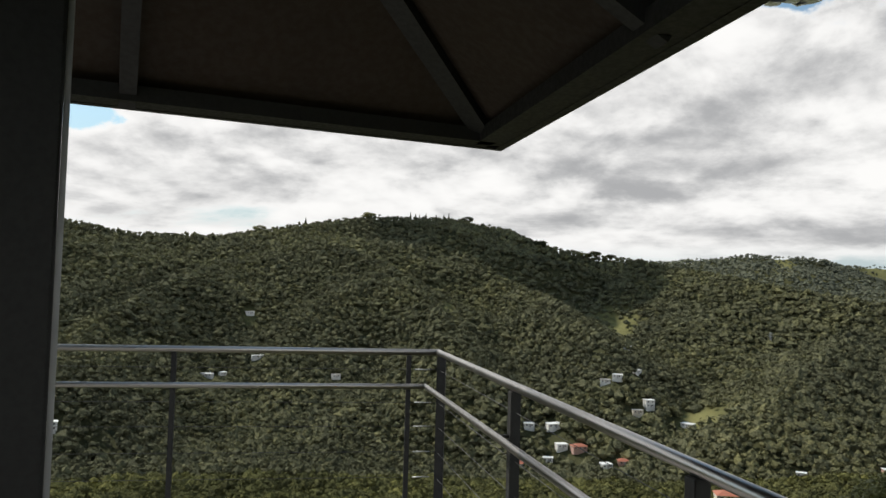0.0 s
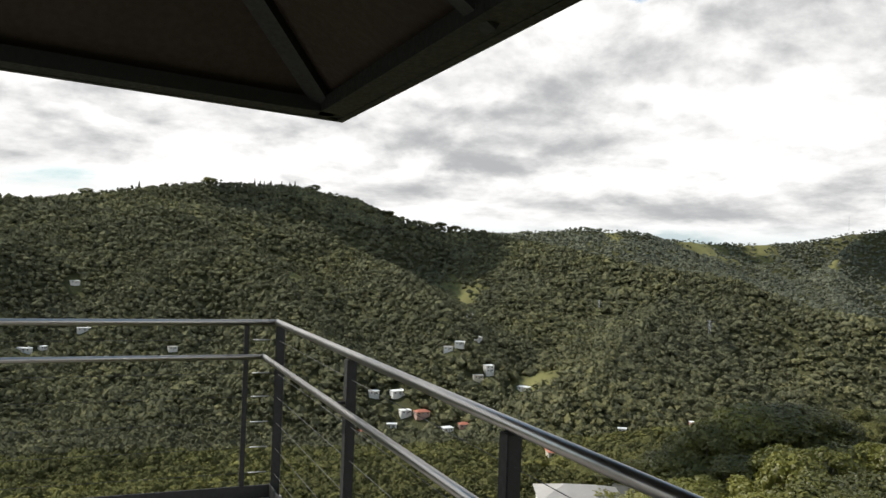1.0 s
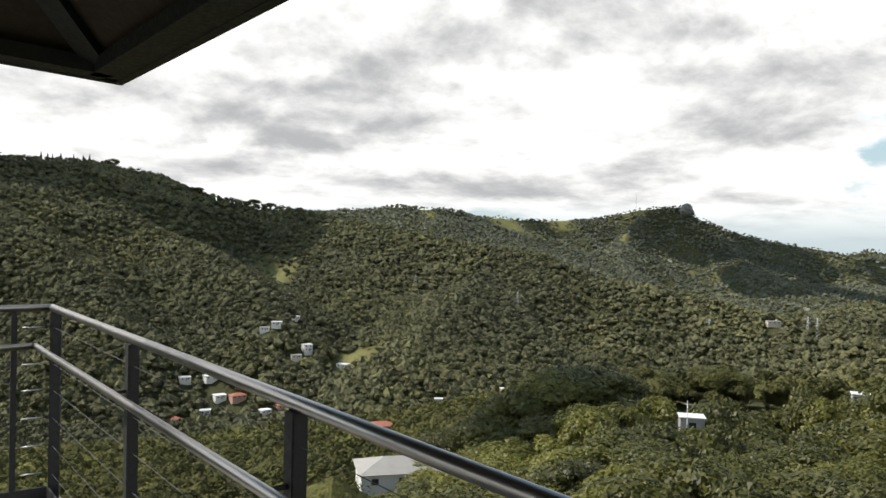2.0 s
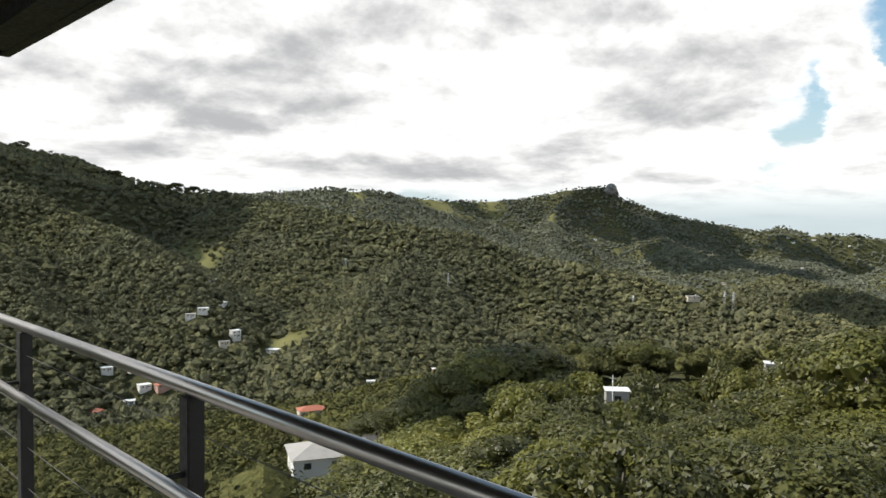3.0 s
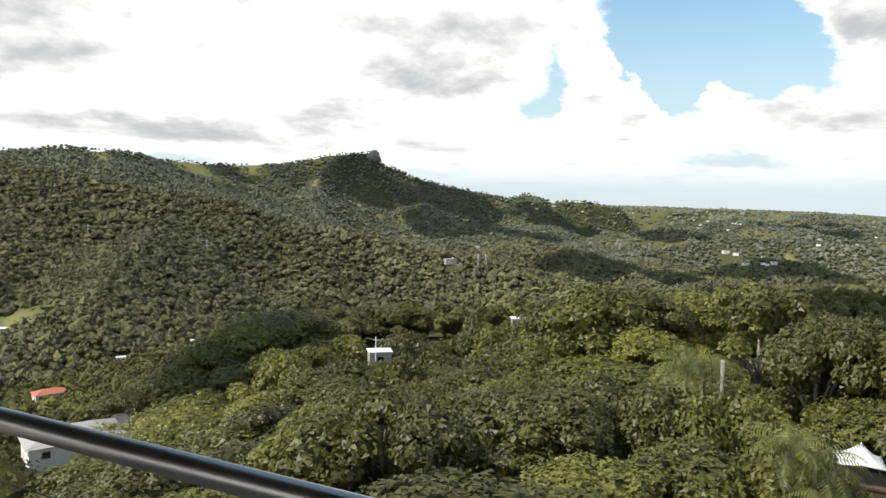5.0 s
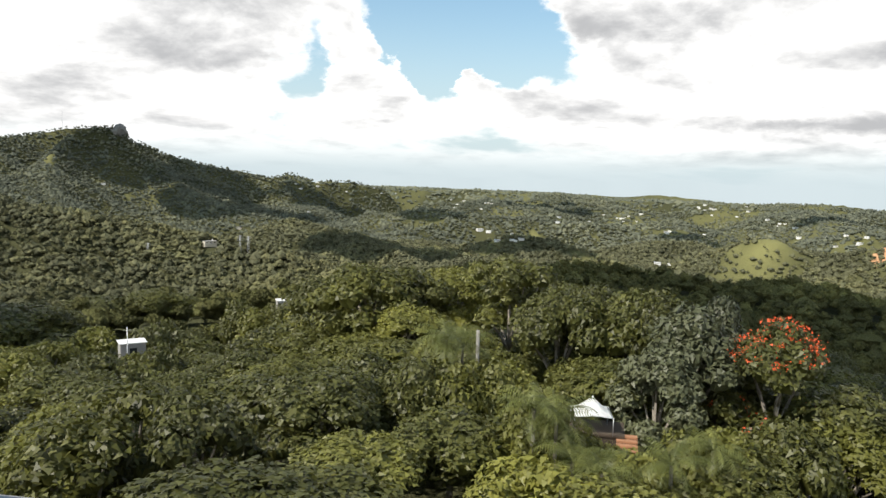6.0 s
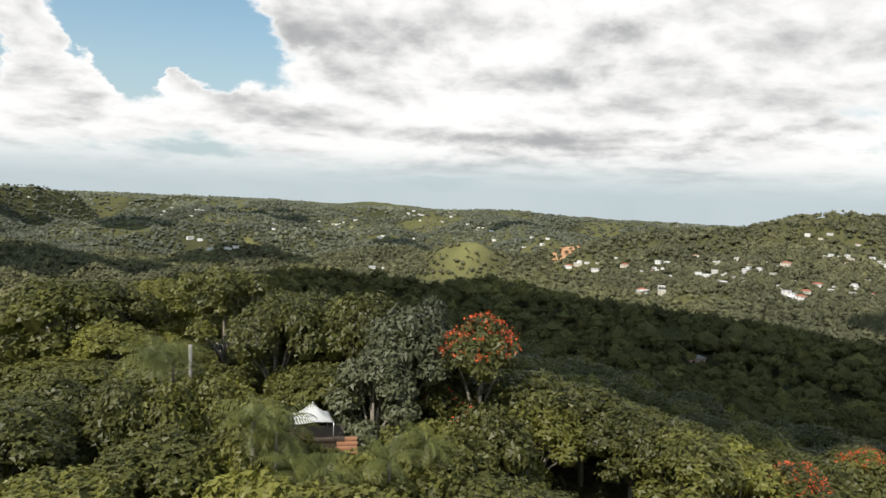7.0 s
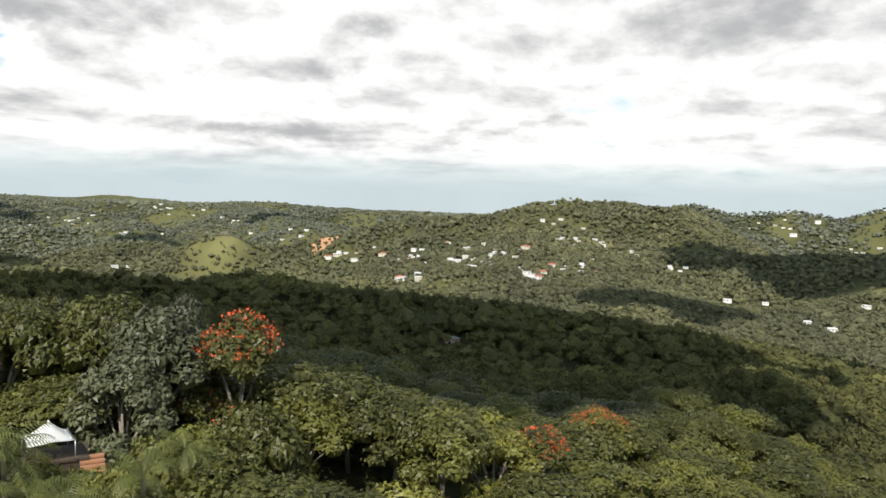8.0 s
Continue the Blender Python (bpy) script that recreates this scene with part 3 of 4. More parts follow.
EAST_HOUSES = [(134.1, -7.3, 14, 9, 1, 0, 0, 10), (136.7, -7.3, 11, 8, 1, 0, 0, 0), (141.0, -8.7, 12, 9, 1, 0, 0, 15), (139.4, -8.4, 10, 8, 1, 0, 0, 25), (143.0, -6.9, 13, 8, 1, 0, 0, -10), (139.7, -1.4, 24, 12, 2, 0, 0, 10), (138.2, -2.4, 22, 10, 1, 0, 0, 10)]
HOUSE_LIST = RIDGE_HOUSES + SLOPE_HOUSES + VALLEY_HOUSES + LANE_HOUSES + FAR_HOUSES + LOWLAND_HOUSES + EAST_HOUSES
grow = random.Random(11)
VILLAGE = [(104.8, -4.9), (109.1, -4.95), (112.1, -4.45), (115.1, -5.6), (116.1, -3.7), (118.5, -4.45), (121.4, -2.3), (122.3, -3.3), (124.4, -3.4), (123.4, -4.9), (119.4, -6.2), (110.2, -6.6), (121.5, -5.7),
           (111.0, -5.4), (114.2, -5.1), (115.6, -4.9), (117.2, -4.4)]
for az, el in VILLAGE:
    for q in range(grow.randint(5, 8)):
        HOUSE_LIST.append((az + grow.gauss(0, 0.75), el + grow.gauss(0, 0.32), grow.uniform(7, 12), grow.uniform(6, 9), grow.choice((1, 1, 1, 2)), grow.choice((0, 0, 0, 1)), grow.choice((0, 0, 0, 0, 1, 2)), grow.uniform(-40, 40)))
TOWNS = [(74.6, -1.9, 9), (86.0, -2.6, 8), (90.3, -3.5, 6), (92.4, -1.8, 12), (100.5, -3.5, 8), (76.5, -4.6, 5), (82, -3.0, 4), (67, -1.2, 5), (62, -0.9, 5), (131, -5.0, 4), (127, -4.3, 6), (143.5, -3.4, 5), (97, -2.6, 5), (136.5, -1.6, 6)]
for az, el, many in TOWNS:
    for q in range(many):
        HOUSE_LIST.append((az + grow.gauss(0, 1.1), el + grow.gauss(0, 0.22), grow.uniform(16, 30) * (0.45 if az > 125 else 0.6), grow.uniform(10, 16), 1, 0, grow.choice((0, 0, 1)), grow.uniform(-40, 40)))
HOUSES = [(*spot(az, el, 110.0), max(length, 9) * 0.62) for az, el, length, *rest in HOUSE_LIST]
HOUSES += [(*spot(29.9, -20.6, 100.0), 9.0), (*spot(29.3, -22.0, 90.0), 8.0)]
wood("near_wood", 3, 128, 235, 4.3, 2.7, 6.8, dome(6, 2), NEAR_WOODS, 0.6, "dense tropical trees on the lower slopes", 0.02, 100, 0.62)
wood("gully_wood", 8, 72, 128, 4.3, 2.7, 6.8, dome(6, 2), NEAR_WOODS, 0.6, "trees in the gully below the lookout", 0.02, 130, 0.52, -42, 29)
wood("slope_wood", 7, 235, 430, 4.6, 3.1, 6.8, dome(5, 2), NEAR_WOODS, 0.9, "tropical forest on the slopes of the valley", 0.02, 36, 1.0)
# from here outward the leaf colours carry the haze of distance
wood("hill_wood", 4, 430, 1000, 5.0, 3.4, 6.6, dome(4, 2), HAZY_FAR_WOODS, 1.0, "dense dark green forest covering the hills", 0.02, 13, 1.7)
wood("far_wood", 5, 1000, 1600, 6.6, 4.2, 6.8, dome(4, 2), HAZY_FAR_WOODS, 1.0, "forest on the far ridges", 0.03, 8, 2.6)
wood("remote_wood", 9, 1600, 2700, 8.6, 4.6, 7.0, dome(4, 2), HAZY_DISTANT_WOODS, 1.0, "forest on the remote hills", 0.05, 4, 3.4)
wood("distant_wood", 6, 2700, 4700, 19, 11, 7.5, dome(4, 2), HAZY_DISTANT_WOODS, 0.9, "scattered woods on the distant lowland", 0.3)

# ---- the lookout ----
CORNER = Vector((0.28, 4.73, 0))
ALONG = bearing(170.7, 0)            # the long side, past the camera
ACROSS = bearing(264.8, 0)           # the short side
INWARD = bearing(217.0, 0)
RAIL_Z, LOW_Z = 1.11, 0.905

deck_slab = bmesh.new()
deck_pts = [CORNER + Vector((0.05, 0.06, 0)), CORNER + ALONG * 5.7 + Vector((0.06, 0, 0)), CORNER + ALONG * 5.7 + ACROSS * 7, CORNER + ACROSS * 7 + Vector((0, 0.06, 0))]
low = [deck_slab.verts.new((p.x, p.y, -0.22)) for p in deck_pts]
high = [deck_slab.verts.new((p.x, p.y, 0.0)) for p in deck_pts]
deck_slab.faces.new(high[::-1])
deck_slab.faces.new(low)
for q in range(4):
    deck_slab.faces.new((low[q], high[q], high[(q + 1) % 4], low[(q + 1) % 4]))
bmesh.ops.recalc_face_normals(deck_slab, faces=deck_slab.faces)
floor = tagged(part("floor", deck_slab, DECK_CONCRETE), "grey concrete deck of the lookout", "floor", kind="structure")


def railing(name, start, way, length, spacing, first, post_w, post_d, label):
    """A steel railing: top tube, inner lower tube on brackets, flat posts, wires and a kick plate."""
    rail = thing(name, start, 0, label, "railing")
    side = Vector((-way.y, way.x, 0))
    if side.dot(INWARD) < 0:
        side = -side
    end = way * length
    part("top_rail", bar((0, 0, RAIL_Z), end + Vector((0, 0, RAIL_Z)), 0.020, 20), STEEL, rail, "polished steel handrail tube")
    other = ACROSS if way is ALONG else ALONG
    inner = (way + other).normalized() * 0.135
    part("lower_rail", bar(inner + Vector((0, 0, LOW_Z)), inner + end + Vector((0, 0, LOW_Z)), 0.017, 20), STEEL, rail, "polished steel lower tube")
    turn = math.degrees(math.atan2(way.y, way.x))
    d = first
    while d < length:
        at = way * d
        part("post", box(post_d, post_w, RAIL_Z - 0.02, (at.x, at.y, (RAIL_Z - 0.02) / 2), turn, 0.003), BLACK_PAINT, rail, "black painted steel post")
        part("bracket", bar(at + Vector((0, 0, LOW_Z - 0.01)), at + side * 0.1 + Vector((0, 0, LOW_Z - 0.01)), 0.008, 8), BLACK_PAINT, rail)
        d += spacing
    for z in (0.16, 0.32, 0.48, 0.64, 0.79, 1.0):
        part("wire", bar((0, 0, z), end + Vector((0, 0, z)), 0.0014, 6), CABLE, rail, "thin dull steel cable")
        if way is ACROSS:
            part("turnbuckle", bar(way * 0.04 + Vector((0, 0, z)), way * 0.15 + Vector((0, 0, z)), 0.0035, 8), GALVANISED, rail, "bright cable end fitting")
    part("kick_plate", box(length, 0.012, 0.08, (end.x / 2 + side.x * 0.015, end.y / 2 + side.y * 0.015, 0.042), turn, 0.002), BLACK_PAINT, rail)
    return rail


long_railing = railing("railing", CORNER, ALONG, 5.62, 1.43, 1.54, 0.045, 0.05, "black steel railing with polished tube rails along the deck")
short_railing = railing("railing", CORNER, ACROSS, 6.6, 1.44, 0.19, 0.028, 0.03, "short side of the steel railing with thin posts")
back_railing = railing("railing", CORNER + ALONG * 5.62, ACROSS, 6.6, 1.44, 0.19, 0.028, 0.03, "steel railing closing the back of the deck")
part("corner_post", box(0.055, 0.055, RAIL_Z - 0.02, (0.02, -0.03, (RAIL_Z - 0.02) / 2), -9, 0.004), BLACK_PAINT, long_railing, "black painted corner post")

# roof over the deck
EAVE = Vector((0.551, 3.99, EYE + 0.747))
EAVE_R, EAVE_L, HIP = bearing(170.4, 0), bearing(250.0, 0), bearing(210.2, 0)
RISE = 0.40
apex = EAVE + HIP * 4.2 + Vector((0, 0, RISE * 4.2))
right_end, left_end = EAVE + EAVE_R * 9, EAVE + EAVE_L * 9
back = EAVE + HIP * 9


def slab(points, thick, mat, name, parent):
    bm = bmesh.new()
    lower = [bm.verts.new(p) for p in points]
    upper = [bm.verts.new(Vector(p) + Vector((0, 0, thick))) for p in points]
    bm.faces.new(lower)
    bm.faces.new(upper[::-1])
    for q in range(len(points)):
        w = (q + 1) % len(points)
        bm.faces.new((lower[q], upper[q], upper[w], lower[w]))
    bmesh.ops.recalc_face_normals(bm, faces=bm.faces)
    return part(name, bm, mat, parent)


roof = tagged(new("roof"), "dark hipped roof of the lookout with black eaves", "roof", kind="structure")
ridge_r = apex + EAVE_R * 5.5
ridge_l = apex + EAVE_L * 5.5
slab([EAVE, right_end, ridge_r, apex], 0.05, CEILING_WOOD, "roof_plane", roof)
slab([EAVE, apex, ridge_l, left_end], 0.05, CEILING_WOOD, "roof_plane", roof)
slab([apex, ridge_r, back + Vector((3, -3, 1.4)), ridge_l], 0.05, CEILING_WOOD, "roof_plane", roof)
inset_r = Vector((-EAVE_R.y, EAVE_R.x, 0))
inset_r = inset_r if inset_r.dot(HIP) > 0 else -inset_r
inset_l = Vector((-EAVE_L.y, EAVE_L.x, 0))
inset_l = inset_l if inset_l.dot(HIP) > 0 else -inset_l
up = Vector((0, 0, 1))
for side, run in ((inset_r, EAVE_R), (inset_l, EAVE_L)):
    slab([EAVE - up * 0.004, EAVE + run * 9 - up * 0.004, EAVE + run * 9 + side * 0.05 - up * 0.004, EAVE + HIP * 0.07 - up * 0.004], 0.12, BLACK_PAINT, "fascia", roof)
    a = EAVE + HIP * 0.16 + up * (RISE * 0.16 - 0.03)
    part("eave_beam", beam(a, a + run * 8, 0.16, 0.07), BLACK_PAINT, roof, "black steel eave beam")
part("hip_rafter", beam(EAVE + HIP * 0.25 + up * (RISE * 0.25 - 0.03), apex + up * -0.03, 0.10, 0.09), BLACK_PAINT, roof, "black steel hip rafter")
for q in range(1, 5):
    for side, run in ((inset_r, EAVE_R), (inset_l, EAVE_L)):
        a = EAVE + run * (1.9 * q)
        slope = RISE / HIP.dot(side)
        part("rafter", beam(a + side * 0.08 + up * (-0.03 + 0.08 * slope), a + side * 2.6 + up * (2.6 * slope - 0.03), 0.07, 0.10), BLACK_PAINT, roof)

# steel column under the eave
column = thing("column", (-1.012, 2.025, 0), 24, "dark painted square steel column under the roof", "column")
part("shaft", box(0.17, 0.17, 2.9, (0, 0, 1.45), 0, 0.008), BLACK_PAINT, column)
part("base_plate", box(0.28, 0.28, 0.02, (0, 0, 0.012), 0, 0.003), BLACK_PAINT, column)
part("edge_strip", box(0.016, 0.03, 2.7, (0.094, -0.03, 1.36), 0, 0.002), GALVANISED, column, "pale metal edge strip")

# tower under the deck
tower = thing("tower", (-2.7, 1.9, -40), -9, "plain concrete shaft that carries the lookout deck", "tower")
part("shaft", box(4.0, 4.4, 39.6, (0, 0, 19.9), 0, 0.05), DECK_CONCRETE, tower)

# ---- houses ----
WALLS = (WHITE_WALL, CREAM_WALL, PINK_WALL)
ROOFS = (ROOF_WHITE, ROOF_GREY, ROOF_RED, ROOF_GREY)
WALL_WORDS, ROOF_WORDS = ("white", "cream", "pinkish"), ("white flat roof", "grey flat roof", "rusty red hipped roof", "grey hipped roof")


def hipped(length, depth, z, rise, over):
    bm = bmesh.new()
    a, b = length / 2 + over, depth / 2 + over
    low = [bm.verts.new(p) for p in ((-a, -b, z), (a, -b, z), (a, b, z), (-a, b, z))]
    cut = max(a - b, a * 0.25)
    r0, r1 = bm.verts.new((-cut, 0, z + rise)), bm.verts.new((cut, 0, z + rise))
    bm.faces.new(low[::-1])
    bm.faces.new((low[0], low[1], r1, r0))
    bm.faces.new((low[2], low[3], r0, r1))
    bm.faces.new((low[1], low[2], r1))
    bm.faces.new((low[3], low[0], r0))
    return bm


def house(at, turn, length, depth, storeys, wall, roof_kind, detail):
    """A small house: walls, roof, windows with frames, a door and a porch slab."""
    high = 2.6 * storeys
    ob = thing("house", at, turn, f"small {WALL_WORDS[wall]} {'two-storey' if storeys > 1 else 'one-storey'} house with a {ROOF_WORDS[roof_kind]} among trees", "house", "houses on the slopes")
    part("wall", box(length, depth, high + 3, (0, 0, high / 2 - 1.5)), WALLS[wall], ob)
    if roof_kind >= 2:
        part("roof", hipped(length, depth, high, 1.5, 0.5), ROOFS[roof_kind], ob, "rusty red metal roof" if roof_kind == 2 else "weathered grey hipped roof")
    else:
        part("roof", box(length + 0.7, depth + 0.7, 0.28, (0, 0, high + 0.142), 0, 0.04), ROOFS[roof_kind], ob)
        if detail and length > 10:
            part("roof_tank", bar((length * 0.25, 0.6, high + 0.28), (length * 0.25, 0.6, high + 1.5), 0.55, 10), ROOF_WHITE, ob, "round water tank")
    faces = [(-1, 0), (1, 0)] if detail else [(-1, 0)]
    for side, _ in faces:
        for level in range(storeys):
            many = max(2, int(length / 3.4))
            for q in range(many):
                x = (q + 0.5 - many / 2) * length / many
                z = level * 2.6 + 1.5
                pane = part("window", box(1.0, 0.06, 0.9, (x, side * (depth / 2 + 0.012), z)), GLASS_DARK, ob)
                if detail:
                    part("frame", box(1.2, 0.05, 0.1, (x, side * (depth / 2 + 0.03), z - 0.5)), WHITE_WALL, pane)
    part("door", box(0.95, 0.07, 2.1, (length * 0.02 + 0.4, -depth / 2 - 0.02, 1.06)), ROOF_GREY, ob)
    return ob


rank = random.Random(5)
prototypes = {}
for (hx, hy, plot), (az, el, length, depth, storeys, wall, roof_kind, turn) in zip(HOUSES, HOUSE_LIST):
    z = ground_at(hx, hy) + 0.9
    r = math.hypot(hx, hy)
    z -= 2.6 if r < 420 and az > 90 else 0
    if r < 900:
        house((hx, hy, z), turn - az, length * 0.85, depth * 0.75, storeys, wall, roof_kind, True)
        continue
    key = (storeys, wall, roof_kind)
    if key not in prototypes:
        prototypes[key] = house((hx, hy, z), turn - az, 12, 9, storeys, wall, roof_kind, False)
    else:
        k = length / 18
        copy_thing(prototypes[key], pose(hx, hy, z, 0, 0, turn - az) @ Matrix.Diagonal((k, k, min(k, 1.4), 1)))

# ---- lane with parked cars below the hill ----


def car(at, turn, paint, words):
    ob = thing("car", at, turn, words, "car", "parked cars")
    prof = [(-2.1, 0.35), (2.1, 0.35), (2.12, 0.8), (1.2, 0.95), (0.6, 1.42), (-1.2, 1.45), (-1.9, 0.98), (-2.15, 0.85)]
    bm = bmesh.new()
    sides = [[bm.verts.new((x, y * (1 if z < 1 else 0.82), z)) for x, z in prof] for y in (-0.85, 0.85)]
    bm.faces.new(sides[0])
    bm.faces.new(sides[1][::-1])
    for q in range(len(prof)):
        w = (q + 1) % len(prof)
        bm.faces.new((sides[0][w], sides[0][q], sides[1][q], sides[1][w]))
    bmesh.ops.recalc_face_normals(bm, faces=bm.faces)
    bmesh.ops.bevel(bm, geom=bm.edges[:], offset=0.06, segments=2, affect="EDGES")
    part("body", bm, paint, ob)
    part("side_window", box(1.5, 1.66, 0.34, (-0.3, 0, 1.17), 0, 0.03), GLASS_DARK, ob)
    for x in (-1.3, 1.3):
        for y in (-0.8, 0.8):
            wheel = part("wheel", bar((x, y - 0.1, 0.32), (x, y + 0.1, 0.32), 0.32, 14), BLACK_PAINT, ob)
            part("rim", bar((x, y - 0.11, 0.32), (x, y + 0.11, 0.32), 0.19, 10), GALVANISED, wheel)
    return ob


DARK_BLUE = plain("dark_blue_paint", rgb(0.02, 0.03, 0.09), rgb(0.03, 0.045, 0.12), 2.0, 0.25)
WHITE_PAINT = plain("white_paint", rgb(0.7, 0.7, 0.7), rgb(0.8, 0.8, 0.8), 2.0, 0.25)
lx, ly = HOUSES[-2][:2]
lz = max(ground_at(lx + dx, ly + dy) for dx in (-4, 0, 4) for dy in (-4, 0, 4)) + 0.5
lane = tagged(part("road", box(5.5, 34, 1.6, (lx, ly, lz - 0.8), -34, 0.1), ASPHALT), "short grey asphalt lane between trees", "road", kind="structure")
forward = bearing(34, 0)
edge = bearing(-56, 0)
car((lx + edge.x * 1.8, ly + edge.y * 1.8, lz + 0.002), 56, DARK_BLUE, "dark blue car parked on the lane")
car((lx + edge.x * 1.8 - forward.x * 7, ly + edge.y * 1.8 - forward.y * 7, lz + 0.002), 56, WHITE_PAINT, "white car parked on the lane")

# ---- pylons and the mast ----


def lattice(name, az, foot, top, width, label, category, group="", arms=True):
    x, y = spot(az, foot, 250.0)
    r = math.hypot(x, y)
    z = ground_at(x, y)
    high = EYE + r * math.tan(radians(top)) - z
    ob = thing(name, (x, y, z), -az, label, category, group)
    w = width / 2
    for sx in (-1, 1):
        for sy in (-1, 1):
            part("leg", bar((sx * w, sy * w, -1), (sx * w * 0.25, sy * w * 0.25, high), width * 0.05, 6), GALVANISED, ob)
    bm = bmesh.new()
    steps = max(4, int(high / width / 1.1))
    for q in range(steps):
        z0, z1 = high * q / steps, high * (q + 1) / steps
        a, b = w * (1 - 0.75 * q / steps), w * (1 - 0.75 * (q + 1) / steps)
        for s in (-1, 1):
            bar((-a, s * a, z0), (b, s * b, z1), width * 0.03, 4, None, bm)
            bar((a, s * a, z0), (-b, s * b, z1), width * 0.03, 4, None, bm)
            bar((s * a, -a, z0), (s * b, b, z1), width * 0.03, 4, None, bm)
    part("bracing", bm, GALVANISED, ob)
    if arms:
        for q in (0.72, 0.84, 0.95):
            part("cross_arm", beam((-width, 0, high * q), (width, 0, high * q), width * 0.1, width * 0.1), GALVANISED, ob)
    return ob


for az, foot, top in ((35.7, -5.2, -3.85), (27.7, -3.7, -2.75), (49.9, -6.1, -5.3), (56.4, -6.0, -4.75), (57.0, -6.0, -4.78)):
    lattice("pylon", az, foot, top, 2.6, "grey galvanised lattice pylon rising out of the forest", "pylon", "power line pylons")
lattice("radio_mast", 44.5, 2.0, 3.85, 2.0, "slender grey lattice radio mast on the ridge", "mast", "", False)

# quarry scar, a flat cut of bare earth
qx, qy = spot(103.6, -3.9)
quarry_bm = bmesh.new()
cells = {}
for u in range(15):
    for v in range(9):
        a, b = (u / 14 - 0.5) * 86, (v / 8 - 0.5) * 92
        rot = radians(-103.6 + 8)
        x, y = qx + a * math.cos(rot) - b * math.sin(rot), qy + a * math.sin(rot) + b * math.cos(rot)
        if math.hypot((a - b * 0.55) / 24, b / 47) + 0.5 * noise.noise((x / 18, y / 18, 0)) < 1.0:
            cells[u, v] = quarry_bm.verts.new((x, y, ground_at(x, y) + 1.5 + 1.5 * noise.noise((x / 7, y / 7, 3))))
for u in range(14):
    for v in range(8):
        ring = [cells.get(k) for k in ((u, v), (u + 1, v), (u + 1, v + 1), (u, v + 1))]
        if all(ring):
            quarry_bm.faces.new(ring)
tagged(part("bare_earth", quarry_bm, EARTH), "bare orange earth of a hillside cut", "earth", kind="structure")

# ---- trees of the near hill ----
TREE_RNG = np.random.RandomState(21)


def leaf_cloud(centres, radii_, per_lobe, leaf, droop, rng):
    """Leaves on the outside of a heap of lobes, as pointed blades, and an inner core that closes the crown."""
    pts, nor = [], []
    for c, r in zip(centres, radii_):
        m = int(2.1 * per_lobe * (r / 1.3) ** 2)
        d = rng.normal(size=(m, 3))
        d[:, 2] = np.abs(d[:, 2]) * 1.0 - 0.45 * np.abs(rng.rand(m)) * (rng.rand(m) < 0.5)
        d /= np.linalg.norm(d, axis=1)[:, None]
        p = c + d * r * (0.82 + 0.34 * rng.rand(m))[:, None]
        ok = np.ones(m, bool)
        for c2, r2 in zip(centres, radii_):
            if c2 is not c:
                ok &= np.linalg.norm(p - c2, axis=1) > r2 * 0.78
        pts.append(p[ok])
        nor.append(d[ok])
    p, d = np.concatenate(pts), np.concatenate(nor)
    nrm = d + rng.normal(size=d.shape) * 0.45 + np.array([0, 0, 0.35])
    nrm /= np.linalg.norm(nrm, axis=1)[:, None]
    side = np.cross(nrm, rng.normal(size=d.shape))
    side /= np.linalg.norm(side, axis=1)[:, None]
    fwd = np.cross(nrm, side)
    fwd[:, 2] -= droop
    size = leaf * (0.5 + 0.6 * rng.rand(len(p)))[:, None]
    blade = np.stack([p - fwd * size * 0.45 + side * size * 0.4, p - fwd * size * 0.45 - side * size * 0.4, p + fwd * size * 0.75 - nrm * size * 0.12], 1)
    v = blade.reshape(-1, 3)
    f = np.arange(len(p))[:, None] * 3 + np.array([[0, 1, 2]])
    dv, df = dome(6, 2, -0.8)
    core_v, core_f, off = [], [], len(v)
    for c, r in zip(centres, radii_):
        core_v.append(c + dv * r * 0.66 * (0.85 + 0.3 * rng.rand(len(dv)))[:, None])
        core_f.append(df + off)
        off += len(dv)
    return np.concatenate([v] + core_v), np.concatenate([f] + core_f)


